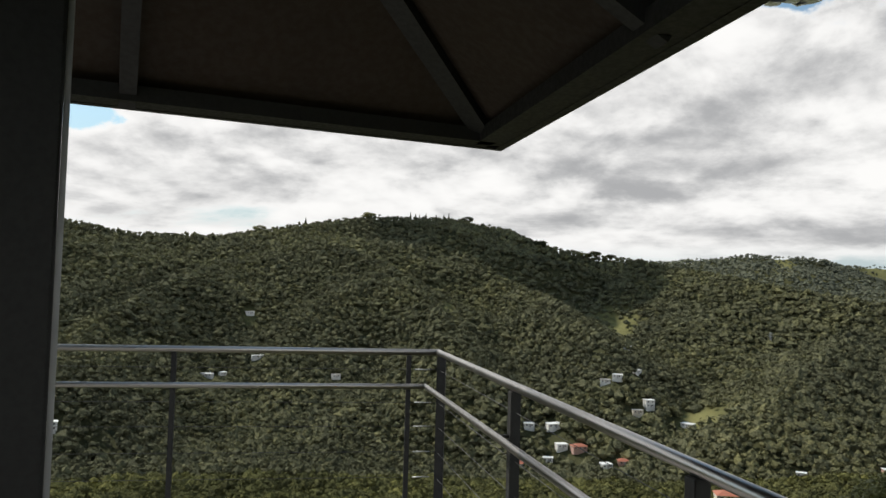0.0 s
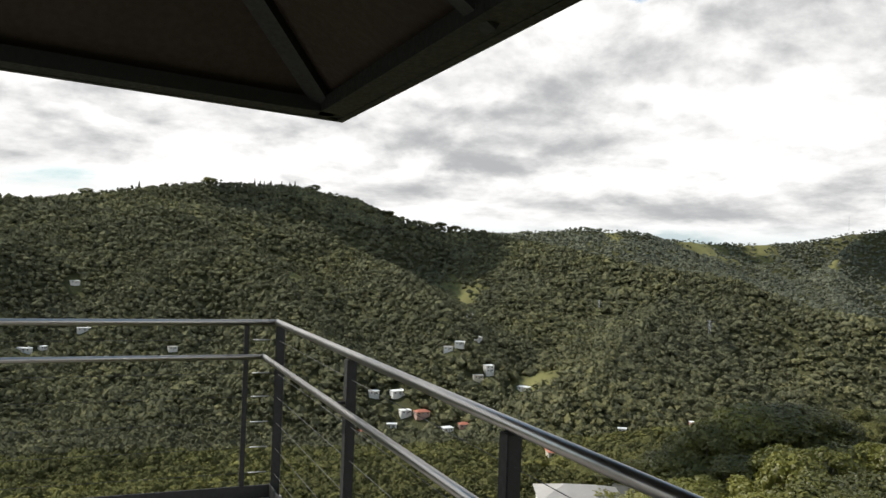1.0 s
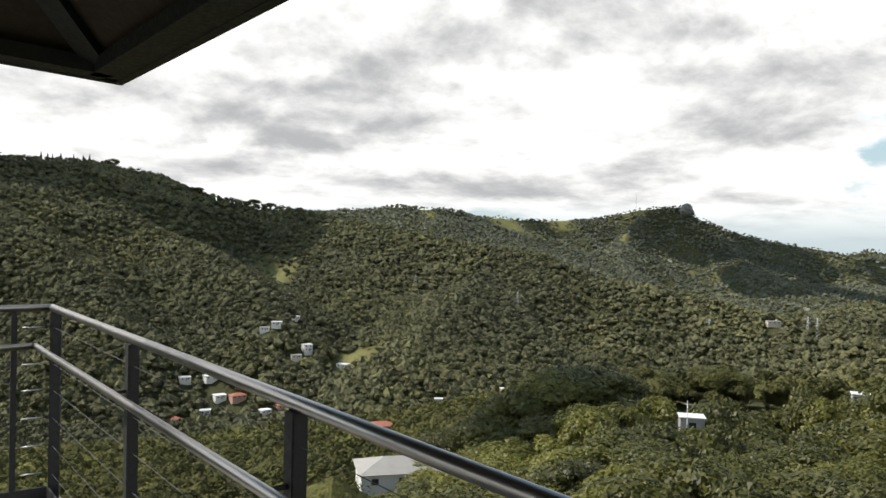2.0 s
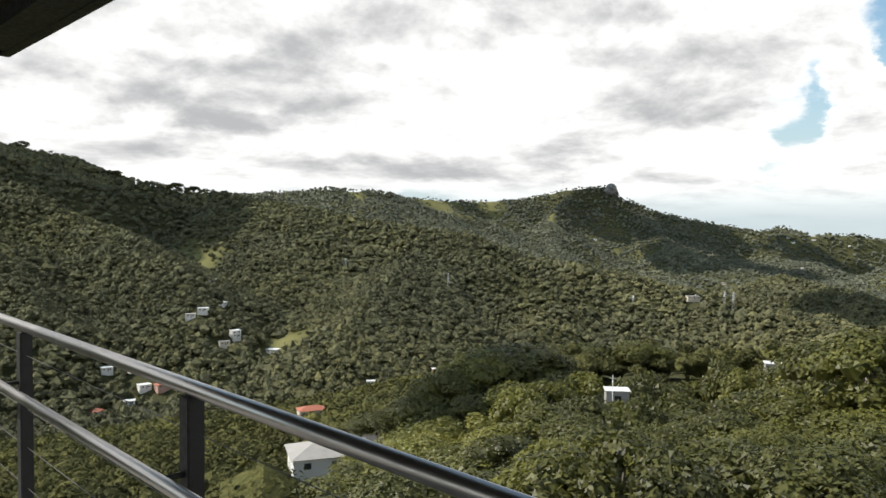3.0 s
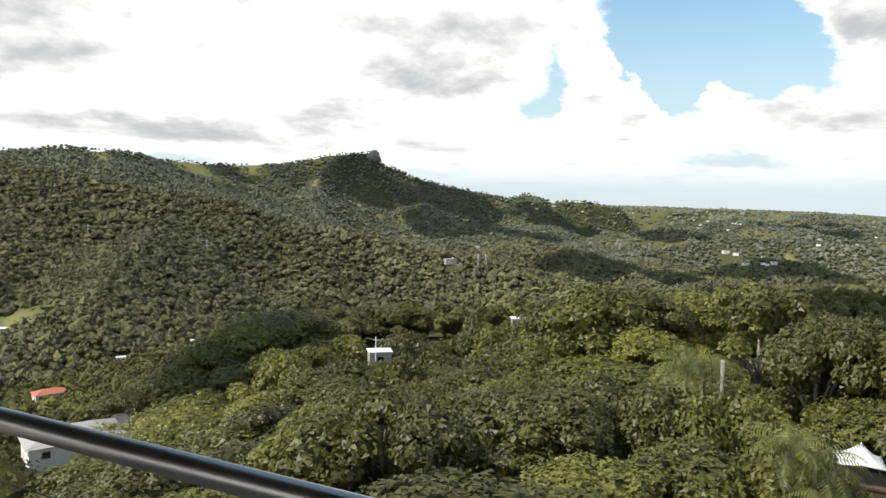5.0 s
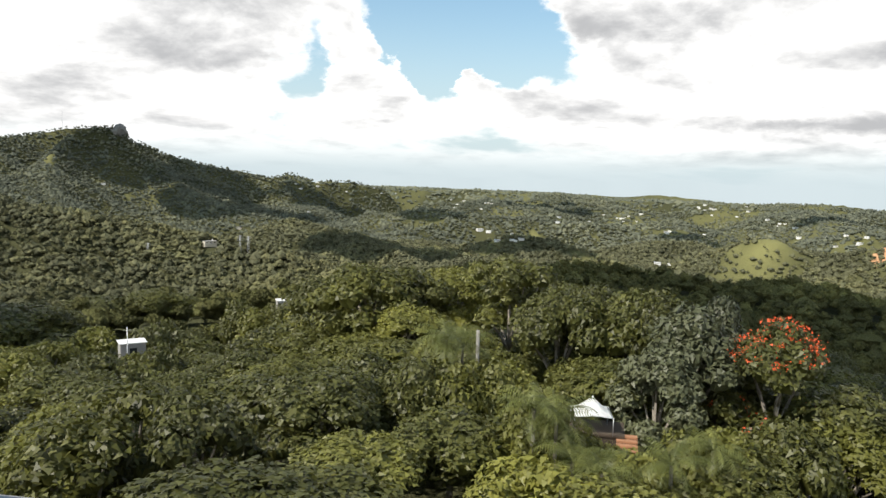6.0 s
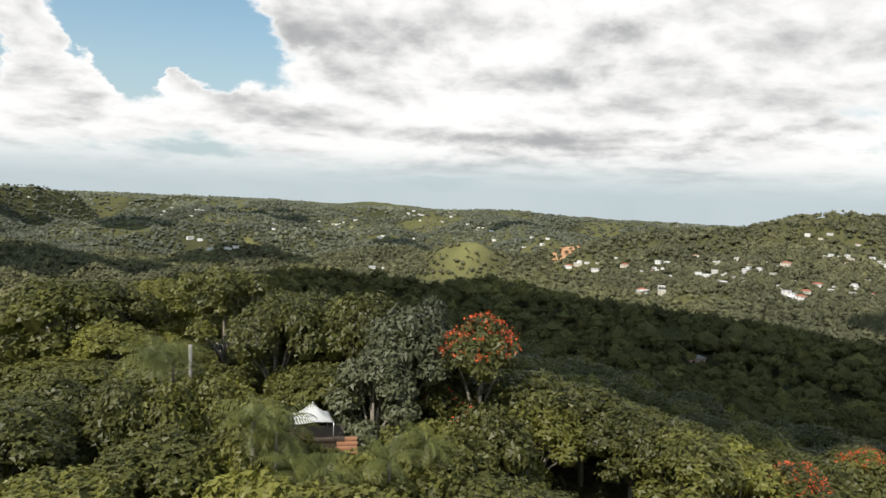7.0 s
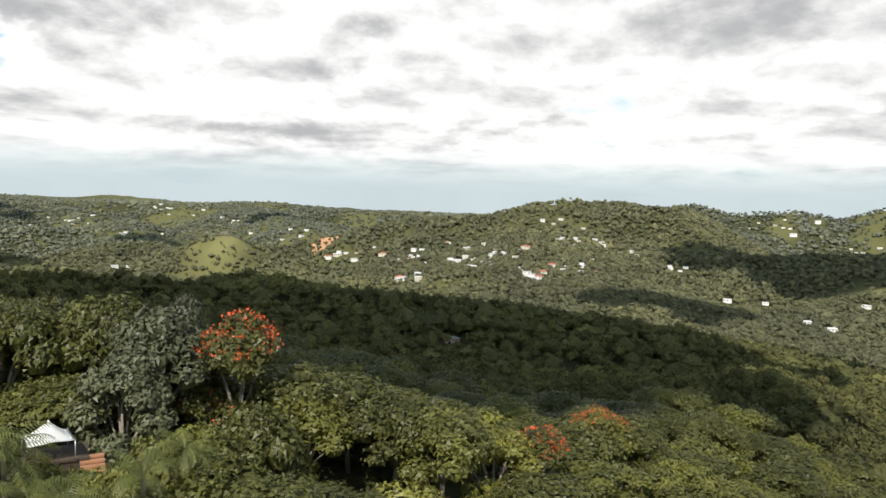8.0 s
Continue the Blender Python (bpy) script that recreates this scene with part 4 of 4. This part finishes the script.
def tree(name, wide, high, lobes, per_lobe, leaf, mat, label, seed, flat_top=0.6, droop=0.0, umbrella=False, bare=0.35):
    """A tree about high metres tall: tapered trunk, limbs to the lobes, and a crown of many leaves."""
    rng = np.random.RandomState(seed)
    ob = tagged(new(name), label, "tree", "trees of the near hill")
    centres, radii_ = [], []
    crown_mid, crown_half = high * (bare + 1) / 2, high * (1 - bare) / 2
    for q in range(lobes):
        a = q * 2.4 + rng.rand() * 0.7
        s = math.sqrt((q + 0.5) / lobes)
        up_ = (1 - s * s) ** 0.5
        z = crown_mid + crown_half * (up_ * (0.75 + 0.25 * rng.rand()) if rng.rand() < 0.72 else up_ * -0.4) * (flat_top + 0.4) - crown_half * 0.2
        if umbrella:
            z = high * rng.choice([0.62, 0.8, 0.95]) - 0.6
        r = wide * (0.26 + 0.16 * rng.rand()) * (1.0 if not umbrella else 0.85)
        centres.append(np.array([math.cos(a) * s * wide * 0.72, math.sin(a) * s * wide * 0.72, z - r * 0.4]))
        radii_.append(r)
    v, f = leaf_cloud(centres, radii_, per_lobe, leaf, droop, rng)
    crown = new("crown", numbered_mesh("crown", v, f, mat, False))
    crown.parent = ob
    bm = bmesh.new()
    fork = Vector((0.2, 0.1, high * bare))
    bar((0, 0, -1.5), fork, wide * 0.06, 7, wide * 0.045, bm)
    for c, r in list(zip(centres, radii_))[:: max(1, lobes // 7)]:
        mid = fork.lerp(Vector(c), 0.5) + Vector((0, 0, 0.3))
        bar(fork, mid, wide * 0.038, 4, wide * 0.026, bm)
        bar(mid, c, wide * 0.026, 4, wide * 0.01, bm)
    part("trunk", bm, BARK, ob)
    return ob


def stand(proto, az, r, top, wide=None, lift=None, used=set()):
    """Puts a tree at a bearing and distance with its top at an elevation from the deck."""
    x, y = on_plan(az, r)
    z = ground_at(x, y)
    high = max(4.0, EYE + r * math.tan(radians(top)) - z)
    k = high / proto["high"]
    w = (wide / proto["wide"]) if wide else k
    m = pose(x, y, z, 0, 0, TREE_RNG.rand() * 360) @ Matrix.Diagonal((w, w, k, 1))
    TAKEN.append((x, y, (wide or proto["wide"] * k) * 0.75))
    if proto.name in used:
        return copy_thing(proto, m @ Matrix.Diagonal((1 / proto.scale.x, 1 / proto.scale.y, 1 / proto.scale.z, 1)))
    used.add(proto.name)
    proto.matrix_basis = m
    return proto


def sized(ob, wide, high):
    ob["wide"], ob["high"] = wide, high
    return ob


TAKEN = []
broad = [sized(tree("broadleaf_tree", 4.2, 9.5, 17, 98, 0.38, LEAVES, "broad dark green tropical tree on the near slope", 31 + q), 4.2, 9.5) for q in range(4)]
glossy = [sized(tree("mango_tree", 4.6, 10, 24, 125, 0.33, LEAVES, "dense round dark green tree with glossy leaves", 51 + q, 0.8, 0.2), 4.6, 10) for q in range(2)]
silver = sized(tree("trumpet_tree", 4.2, 10.5, 20, 110, 0.46, SILVER_LEAVES, "grey-green tree with large drooping leaves", 61, 0.8, 0.25, False, 0.15), 4.2, 10.5)
layered = sized(tree("umbrella_tree", 4.6, 12, 14, 90, 0.45, LEAVES, "tall tree with layered flat tufts of foliage", 71, 0.6, 0.0, True, 0.3), 4.6, 12)
tulip = sized(tree("flowering_tree", 4.2, 10, 15, 120, 0.38, LEAVES, "green tree topped with orange-red flowers", 81, 0.9, 0.0, False, 0.3), 4.2, 10)
bushy = [sized(tree("bushy_tree", 3.4, 6.5, 13, 120, 0.36, LEAVES if q == 2 else LIME_LEAVES, "low bushy light green tree on the slope below the deck", 91 + q, 0.5, 0.1, False, 0.1), 3.4, 6.5) for q in range(3)]

# orange flowers on the flowering tree
fl_rng = np.random.RandomState(4)
fv = np.array([v.co[:] for v in tulip.children[0].data.vertices])
tops = fv[(fv[:, 2] > 8.5)]
tops = np.concatenate([tops[fl_rng.choice(len(tops), 130)], fv[fl_rng.choice(len(fv), 18)]])
tuft = tops[:, None] * np.array([1.04, 1.04, 1.02]) + fl_rng.normal(size=(len(tops), 9, 3)) * 0.13
turned = fl_rng.normal(size=(len(tops), 9, 3, 3)) * 0.062
fl = (tuft[:, :, None] + turned).reshape(-1, 3)
ff = np.arange(len(fl)).reshape(-1, 3)
flowers = tagged(new("blossom", numbered_mesh("blossom", fl, ff, PETALS, False)), "clusters of orange-red flowers", kind="stuff")
flowers.parent = tulip


def at_bearing(az, r, el):
    x, y = on_plan(az, r)
    return x, y, EYE + r * math.tan(radians(el))


# the tent clearing
TENT_AZ, TENT_R = 84.3, 54.0
tx, ty, tz = at_bearing(TENT_AZ, TENT_R, -18.6)
TAKEN += [(tx, ty, 4.2), (*on_plan(84.5, 48), 3.4), (*on_plan(87.2, 50), 3.0), (*on_plan(84, 43), 1.5), (*on_plan(82.0, 46), 2.4)]
CLEARING_TREES = [(layered, 77.6, 88, -6.0, 6.2), (glossy[0], 81.6, 72, -8.6, 5.6), (glossy[1], 84.0, 78, -8.4, 5.0), (broad[0], 87.4, 74, -7.5, 5.2), (broad[1], 89.6, 72, -8.0, 4.6)]
FLOWER_TREES = [(silver, 91.4, 64, -9.6, 4.8), (silver, 93.2, 70, -8.8, 3.0), (tulip, 97.0, 64, -10.7, 5.0), (silver, 89.2, 60, -12.6, 3.8)]
SKYLINE_TREES = [(broad[2], 66.0, 92, -6.7, 7.0), (broad[3], 69.5, 96, -6.9, 6.0), (broad[0], 63.0, 100, -7.6, 6.0), (glossy[0], 73.0, 100, -7.2, 6.0)]
KNOLL_TREES = [(glossy[1], 40.5, 118, -9.6, 9.0), (broad[1], 37.2, 112, -11.0, 7.0), (glossy[0], 46.5, 150, -9.2, 8.0), (glossy[1], 50.6, 150, -8.8, 7.0), (broad[2], 43.5, 112, -11.5, 7.0)]
SLOPE_TREES = [(glossy[0], 38.3, 112, -10.1, 7.0), (glossy[1], 36.0, 108, -11.6, 6.0), (broad[0], 34.4, 104, -13.2, 5.5), (bushy[2], 32.8, 98, -15.4, 5.0), (glossy[0], 42.6, 122, -9.5, 7.0)]
FRONT_TREES = [(bushy[0], 49.0, 48, -14.3, 4.6), (bushy[1], 46.2, 44, -16.8, 4.4), (bushy[2], 53.5, 44, -16.2, 3.8), (bushy[0], 43.5, 50, -17.0, 4.2)]
EAST_TREES = [(broad[3], 101.5, 66, -13.2, 5.2), (broad[0], 105.6, 66, -14.0, 5.0), (broad[1], 109.5, 62, -15.6, 4.8), (broad[2], 113.2, 60, -16.6, 4.6), (bushy[1], 117, 62, -17.6, 4.4), (tulip, 120.5, 66, -18.4, 4.2), (tulip, 125.5, 84, -16.6, 4.2), (bushy[2], 99.0, 55, -15.8, 3.8)]
for proto, az, r, top, wide in CLEARING_TREES + FLOWER_TREES + SKYLINE_TREES + KNOLL_TREES + SLOPE_TREES + FRONT_TREES + EAST_TREES:
    stand(proto, az, r, top, wide)

# the rest of the near slope
fill = np.random.RandomState(33)
fx, fy = scatter(fill, 27, 152, 20, 132, 7.0)
order = np.argsort(np.hypot(fx, fy))
pool = broad + bushy + glossy + [silver]
count = 0
for x, y in zip(fx[order], fy[order]):
    r, az = math.hypot(x, y), math.degrees(math.atan2(x, y))
    if any((x - a) ** 2 + (y - b) ** 2 < c * c for a, b, c in TAKEN[:43]) or any((x - a) ** 2 + (y - b) ** 2 < 9 for a, b, c in HOUSES[-2:]):
        continue
    z = ground_at(x, y)
    high = fill.uniform(5.6, 8.2)
    top = math.degrees(math.atan2(z + high - EYE, r))
    if top < -31:
        continue
    proto = pool[int(fill.choice(len(pool), p=[0.14, 0.14, 0.14, 0.14, 0.12, 0.12, 0.12, 0.04, 0.04, 0.0]))]
    stand(proto, az, r, top, fill.uniform(4.0, 5.4))
    count += 1
print("fill trees", count)


def palm(at, high, fronds, length, seed, label):
    rng = random.Random(seed)
    ob = thing("palm", at, 0, label, "palm", "palms of the near hill")
    bm = bmesh.new()
    for q in range(5):
        bar((0.05 * q, 0, high * q / 5 - (1 if q == 0 else 0)), (0.05 * (q + 1), 0, high * (q + 1) / 5), 0.16 - 0.01 * q, 8, 0.15 - 0.01 * q, bm)
    part("trunk", bm, BARK, ob)
    for q in range(fronds):
        a, tilt = q * 2.4 + rng.random(), rng.uniform(0.15, 1.15)
        v, f = [], []
        last = Vector((0.25, 0, high))
        seg = 9
        for s in range(seg):
            bend = tilt - 1.7 * (s / seg) ** 1.3
            step = Vector((math.cos(a) * math.cos(bend), math.sin(a) * math.cos(bend), math.sin(bend))) * length / seg
            side = Vector((-math.sin(a), math.cos(a), 0))
            nxt = last + step
            w = length * 0.24 * math.sin(math.pi * (s + 0.6) / (seg + 0.8))
            for sgn in (-1, 1):
                for h in (0.15, 0.62):
                    b0 = last.lerp(nxt, h)
                    tip = b0 + side * sgn * w + step * 0.7 + Vector((0, 0, -0.55 * w))
                    k = len(v)
                    v += [b0, b0 + step * 0.22, tip]
                    f.append((k, k + 1, k + 2))
            k = len(v)
            v += [last + side * 0.025, last - side * 0.025, nxt]
            f.append((k, k + 1, k + 2))
            last = nxt
        me = numbered_mesh("frond", np.array([p[:] for p in v]), np.array(f), PALM_LEAVES, False)
        leaf = new("frond", me)
        leaf.parent = ob
    return ob


for az, r, top, wide in ((73, 54, -13.9, 3.6), (75.3, 56, -12.9, 3.4), (77.6, 56, -13.6, 3.6), (71, 54, -13.6, 3.6), (79.8, 50, -16.2, 3.2), (78.2, 46, -17.6, 3.2), (86.4, 44, -21.0, 2.6), (88.4, 46, -19.4, 2.8), (91.5, 50, -17.8, 3.2), (94.5, 52, -16.9, 3.2),
                         (82.6, 48.5, -17.9, 2.6), (84.2, 48.5, -18.3, 2.6), (85.6, 47.5, -19.3, 2.2), (81.0, 49, -17.2, 2.6), (47.3, 98, -12.9, 4), (48.4, 99, -12.95, 4), (49.4, 99, -12.95, 4), (50.4, 99, -12.6, 4), (46.6, 112, -10.9, 5), (50.6, 112, -10.8, 5),
                         (58.0, 122, -9.9, 4), (59.3, 122, -9.78, 4), (60.2, 122, -9.75, 4), (61.4, 122, -9.8, 4), (56.6, 126, -9.4, 4), (62, 128, -9.0, 4)):
    stand(bushy[int(az) % 3], az, r, top, wide)
for az, r, top, fronds, length, seed in ((72.6, 60, -12.2, 26, 3.4, 1), (73.9, 62, -12.8, 22, 3.2, 2), (81.6, 46, -17.6, 30, 3.2, 3), (83.0, 43, -20.6, 26, 2.8, 4), (85.3, 42, -21.2, 26, 2.6, 5), (90.5, 44, -20.0, 24, 2.6, 6), (93.4, 48, -18.6, 22, 2.6, 7), (79.8, 45, -17.0, 24, 2.8, 8)):
    x, y, z = at_bearing(az, r, top)
    g = ground_at(x, y)
    palm((x, y, g), max(z - g - 0.5, 1.5), fronds, length, seed, "feathery green palm with arching fronds among the trees")

# dead palm trunk
x, y, z = at_bearing(75.2, 60, -11.8)
g = ground_at(x, y)
dead = thing("dead_palm", (x, y, g), 0, "bare pale trunk of a dead palm", "tree trunk")
bm = bar((0, 0, -1), (0.05, 0, (z - g) * 0.5), 0.16, 10, 0.13)
bar((0.05, 0, (z - g) * 0.5), (0.0, 0.05, z - g), 0.13, 10, 0.15, bm)
part("trunk", bm, plain("grey_trunk", rgb(0.2, 0.19, 0.17), rgb(0.36, 0.34, 0.3), 2.0, 0.9, bump=0.6), dead)

# ---- trees and rock that stand out on the ridges ----


def conifer(az, r, top, seed):
    x, y, z = at_bearing(az, r, top)
    g = ground_at(x, y)
    high = max(z - g, 8.0)
    rng = random.Random(seed)
    ob = thing("conifer", (x, y, g), rng.uniform(0, 360), "narrow dark conifer standing up from the ridge line", "tree", "conifers on the ridge")
    bm = bmesh.new()
    for q in range(6):
        w = high * 0.2 * (1 - q / 7) * rng.uniform(0.8, 1.2)
        bar((0, 0, high * (0.2 + 0.12 * q)), (0, 0, high * (0.42 + 0.12 * q)), w, 7, w * 0.1, bm)
    for v in bm.verts:
        v.co += Vector((rng.uniform(-0.4, 0.4), rng.uniform(-0.4, 0.4), rng.uniform(-0.4, 0.4)))
    part("crown", bm, HAZY_FAR_WOODS, ob)
    part("trunk", bar((0, 0, -1.5), (0, 0, high * 0.4), 0.35, 7, 0.2), BARK, ob)


for q, az in enumerate((0.9, 1.3, 1.6, 2.1, 2.9, 3.5, 3.9, -7.2, -12.3)):
    conifer(az, 1250, 5.52 - 0.05 * (q % 3) if az > 0 else (4.85 if az > -10 else 3.6), 300 + q)
for az, r, top, wide in ((15.2, 1195, 2.85, 12), (14.5, 1195, 2.7, 9), (11.2, 1215, 3.6, 10), (16.4, 1190, 2.62, 10), (-2.4, 1250, 5.45, 14), (-10.6, 1250, 4.1, 12), (5.4, 1250, 5.35, 12)):
    stand(broad[int(r + az) % 4], az, r, top, wide)
x, y, z = at_bearing(48.1, 2440, 2.95)
bm = bmesh.new()
bmesh.ops.create_icosphere(bm, subdivisions=4, radius=1, matrix=Matrix.Diagonal((24, 20, 18, 1)))
for v in bm.verts:
    v.co += Vector(noise.noise_vector(v.co * 0.09)) * 7 + Vector(noise.noise_vector(v.co * 0.3)) * 2
crag = part("crag", bm, ROCK)
crag.matrix_world = pose(x, y, z - 12, 0, 0, 20)
tagged(crag, "bare grey rock outcrop on the peak", "rock")

# ---- the tent on its terrace ----
gz = ground_at(tx, ty)
SOIL = plain("trodden_soil", rgb(0.045, 0.032, 0.022), rgb(0.085, 0.06, 0.04), 1.5, 0.95)
terrace = thing("terrace", (tx, ty, tz - 0.1), -TENT_AZ, "trodden earth terrace with brick steps under the tent", "terrace")
part("slab", box(4.0, 3.2, 0.2, (0.4, 0.6, 0), 0, 0.03), SOIL, terrace)
part("footing", box(3.8, 3.0, max(tz - gz, 0.5) + 1.0, (0.4, 0.6, -0.1 - (max(tz - gz, 0.5) + 1.0) / 2), 0, 0.02), SOIL, terrace)
for q in range(4):
    part("step", box(1.5, 0.5, 0.16, (2.55, -0.6 - 0.5 * q, -0.02 - 0.17 * q), 0, 0.02), PATH_EARTH, terrace, "brick step")
tent = thing("tent", (tx, ty, tz), 8 - TENT_AZ, "white peaked canvas tent on slim poles", "tent")
HALF, EAVE_Z, PEAK_Z = 1.42, 1.35, 2.6
bm = bmesh.new()
grid = {}
N = 14
for u in range(N + 1):
    for v in range(N + 1):
        a, b = 2 * u / N - 1, 2 * v / N - 1
        d = max(abs(a), abs(b))
        sag = 0.12 * (1 - abs(min(abs(a), abs(b)) / max(d, 1e-6))) * d
        grid[u, v] = bm.verts.new((a * HALF * (1 - 0.06 * (1 - abs(b)) * (d == abs(a))), b * HALF, EAVE_Z + (PEAK_Z - EAVE_Z) * (1 - d) ** 1.55 + sag - 0.05))
for u in range(N):
    for v in range(N):
        bm.faces.new((grid[u, v], grid[u + 1, v], grid[u + 1, v + 1], grid[u, v + 1])).smooth = True
bmesh.ops.solidify(bm, geom=bm.faces[:], thickness=0.02)
part("canopy", bm, CANVAS, tent, "white stretched canvas")
for sx in (-1, 1):
    for sy in (-1, 1):
        part("pole", bar((sx * HALF * 0.97, sy * HALF * 0.97, 0), (sx * HALF * 0.97, sy * HALF * 0.97, EAVE_Z), 0.035, 8), GALVANISED, tent)

# ---- sheds on the near hill ----


def shed(az, r, el, length, depth, label):
    x, y, z = at_bearing(az, r, el)
    g = ground_at(x, y)
    ob = thing("shed", (x, y, g), 8 - az, label, "shed")
    high = z - g
    part("wall", box(length * 0.9, depth * 0.9, high + 1, (0, 0, high / 2 - 0.5)), ROOF_GREY, ob)
    part("roof", box(length, depth, 0.12, (0, 0, high + 0.06), 0, 0.02), ROOF_WHITE, ob, "pale sheet-metal roof")
    part("window", box(0.9, 0.05, 0.8, (0, -depth * 0.45 - 0.01, high - 1.0)), GLASS_DARK, ob)
    return ob


shed(48.9, 105, -12.4, 3.5, 2.8, "small white shed with a flat roof between trees")
shed(59.9, 128, -9.68, 3.2, 2.4, "small hut with a pale metal roof in the forest")
x, y, z = at_bearing(48.6, 101, -11.3)
utility = thing("utility_pole", (x, y, ground_at(x, y)), 0, "thin grey utility pole beside the white shed", "pole")
part("pole", bar((0, 0, -1), (0, 0, z - ground_at(x, y)), 0.07, 8, 0.05), GALVANISED, utility)
part("cross_arm", box(0.9, 0.06, 0.06, (0, 0, z - ground_at(x, y) - 0.5), -48), GALVANISED, utility)

# ---- clouds overhead, whose shadows lie on the land ----


def cumulus(az, r, along, across, turn, high, seed, shift=0.0):
    """A flat-based heap cloud whose shadow falls round a place on the land."""
    rng = random.Random(seed)
    x, y = on_plan(az, r)
    k = (high - ground_at(x, y)) / TO_SUN.z
    base = Vector((x, y, ground_at(x, y))) + TO_SUN * k
    ob = thing("cloud", base, turn - az, "white flat-based cumulus cloud drifting over the hills", "cloud", "clouds overhead")
    tagged(ob, kind="structure")
    bm = bmesh.new()
    for q in range(30):
        a = rng.uniform(0, 6.283)
        s = math.sqrt(rng.random())
        px, py = math.cos(a) * s * across * 0.8, math.sin(a) * s * along * 0.8
        size = min(along, across) * rng.uniform(0.28, 0.5) * (1.1 - 0.45 * s)
        bmesh.ops.create_icosphere(bm, subdivisions=2, radius=1, matrix=pose(px, py, size * 0.15) @ Matrix.Diagonal((size, size, size * 0.55, 1)))
    for v in bm.verts:
        v.co += Vector(noise.noise_vector(v.co * (4 / min(along, across)))) * min(along, across) * 0.12
        v.co.z = max(v.co.z, -min(along, across) * 0.05)
    for f in bm.faces:
        f.smooth = True
    part("heap", bm, CLOUD_WHITE, ob)
    return ob


# bearing, distance, half depth, half width, turn, height
HOME_CLOUDS = [(13, 1110, 165, 180, 0, 560), (5, 1190, 100, 160, 0, 560), (103, 265, 140, 140, 0, 310), (116, 265, 120, 105, 0, 310), (120, 175, 62, 60, 0, 310), (112, 160, 60, 55, 0, 310), (104, 165, 50, 45, 0, 310), (112, 125, 30, 40, 0, 310), (88, 310, 80, 90, 0, 310), (125, 225, 50, 40, 0, 560)]
LOWLAND_CLOUDS = [(66.0, 1330, 120, 170, 0, 700), (79.5, 1370, 80, 190, 0, 700), (70.8, 1870, 100, 110, 0, 700), (63.5, 2450, 110, 170, 0, 800), (92, 1650, 50, 120, 0, 760), (101, 2150, 90, 200, 0, 800), (80, 2500, 90, 200, 0, 800)]
RIDGE_CLOUDS = [(138, 1150, 230, 190, 0, 700), (130, 760, 60, 110, 0, 620), (52, 2350, 170, 260, 0, 900), (47.5, 2330, 90, 160, 0, 900), (56.5, 2050, 200, 230, 0, 900), (35, 2250, 70, 200, 0, 900), (39.5, 120, 32, 18, 0, 420), (142, 430, 40, 45, 0, 560)]
for q, (az, r, along, across, turn, high) in enumerate(HOME_CLOUDS + LOWLAND_CLOUDS + RIDGE_CLOUDS):
    cumulus(az, r, along, across, turn, high, 200 + q)
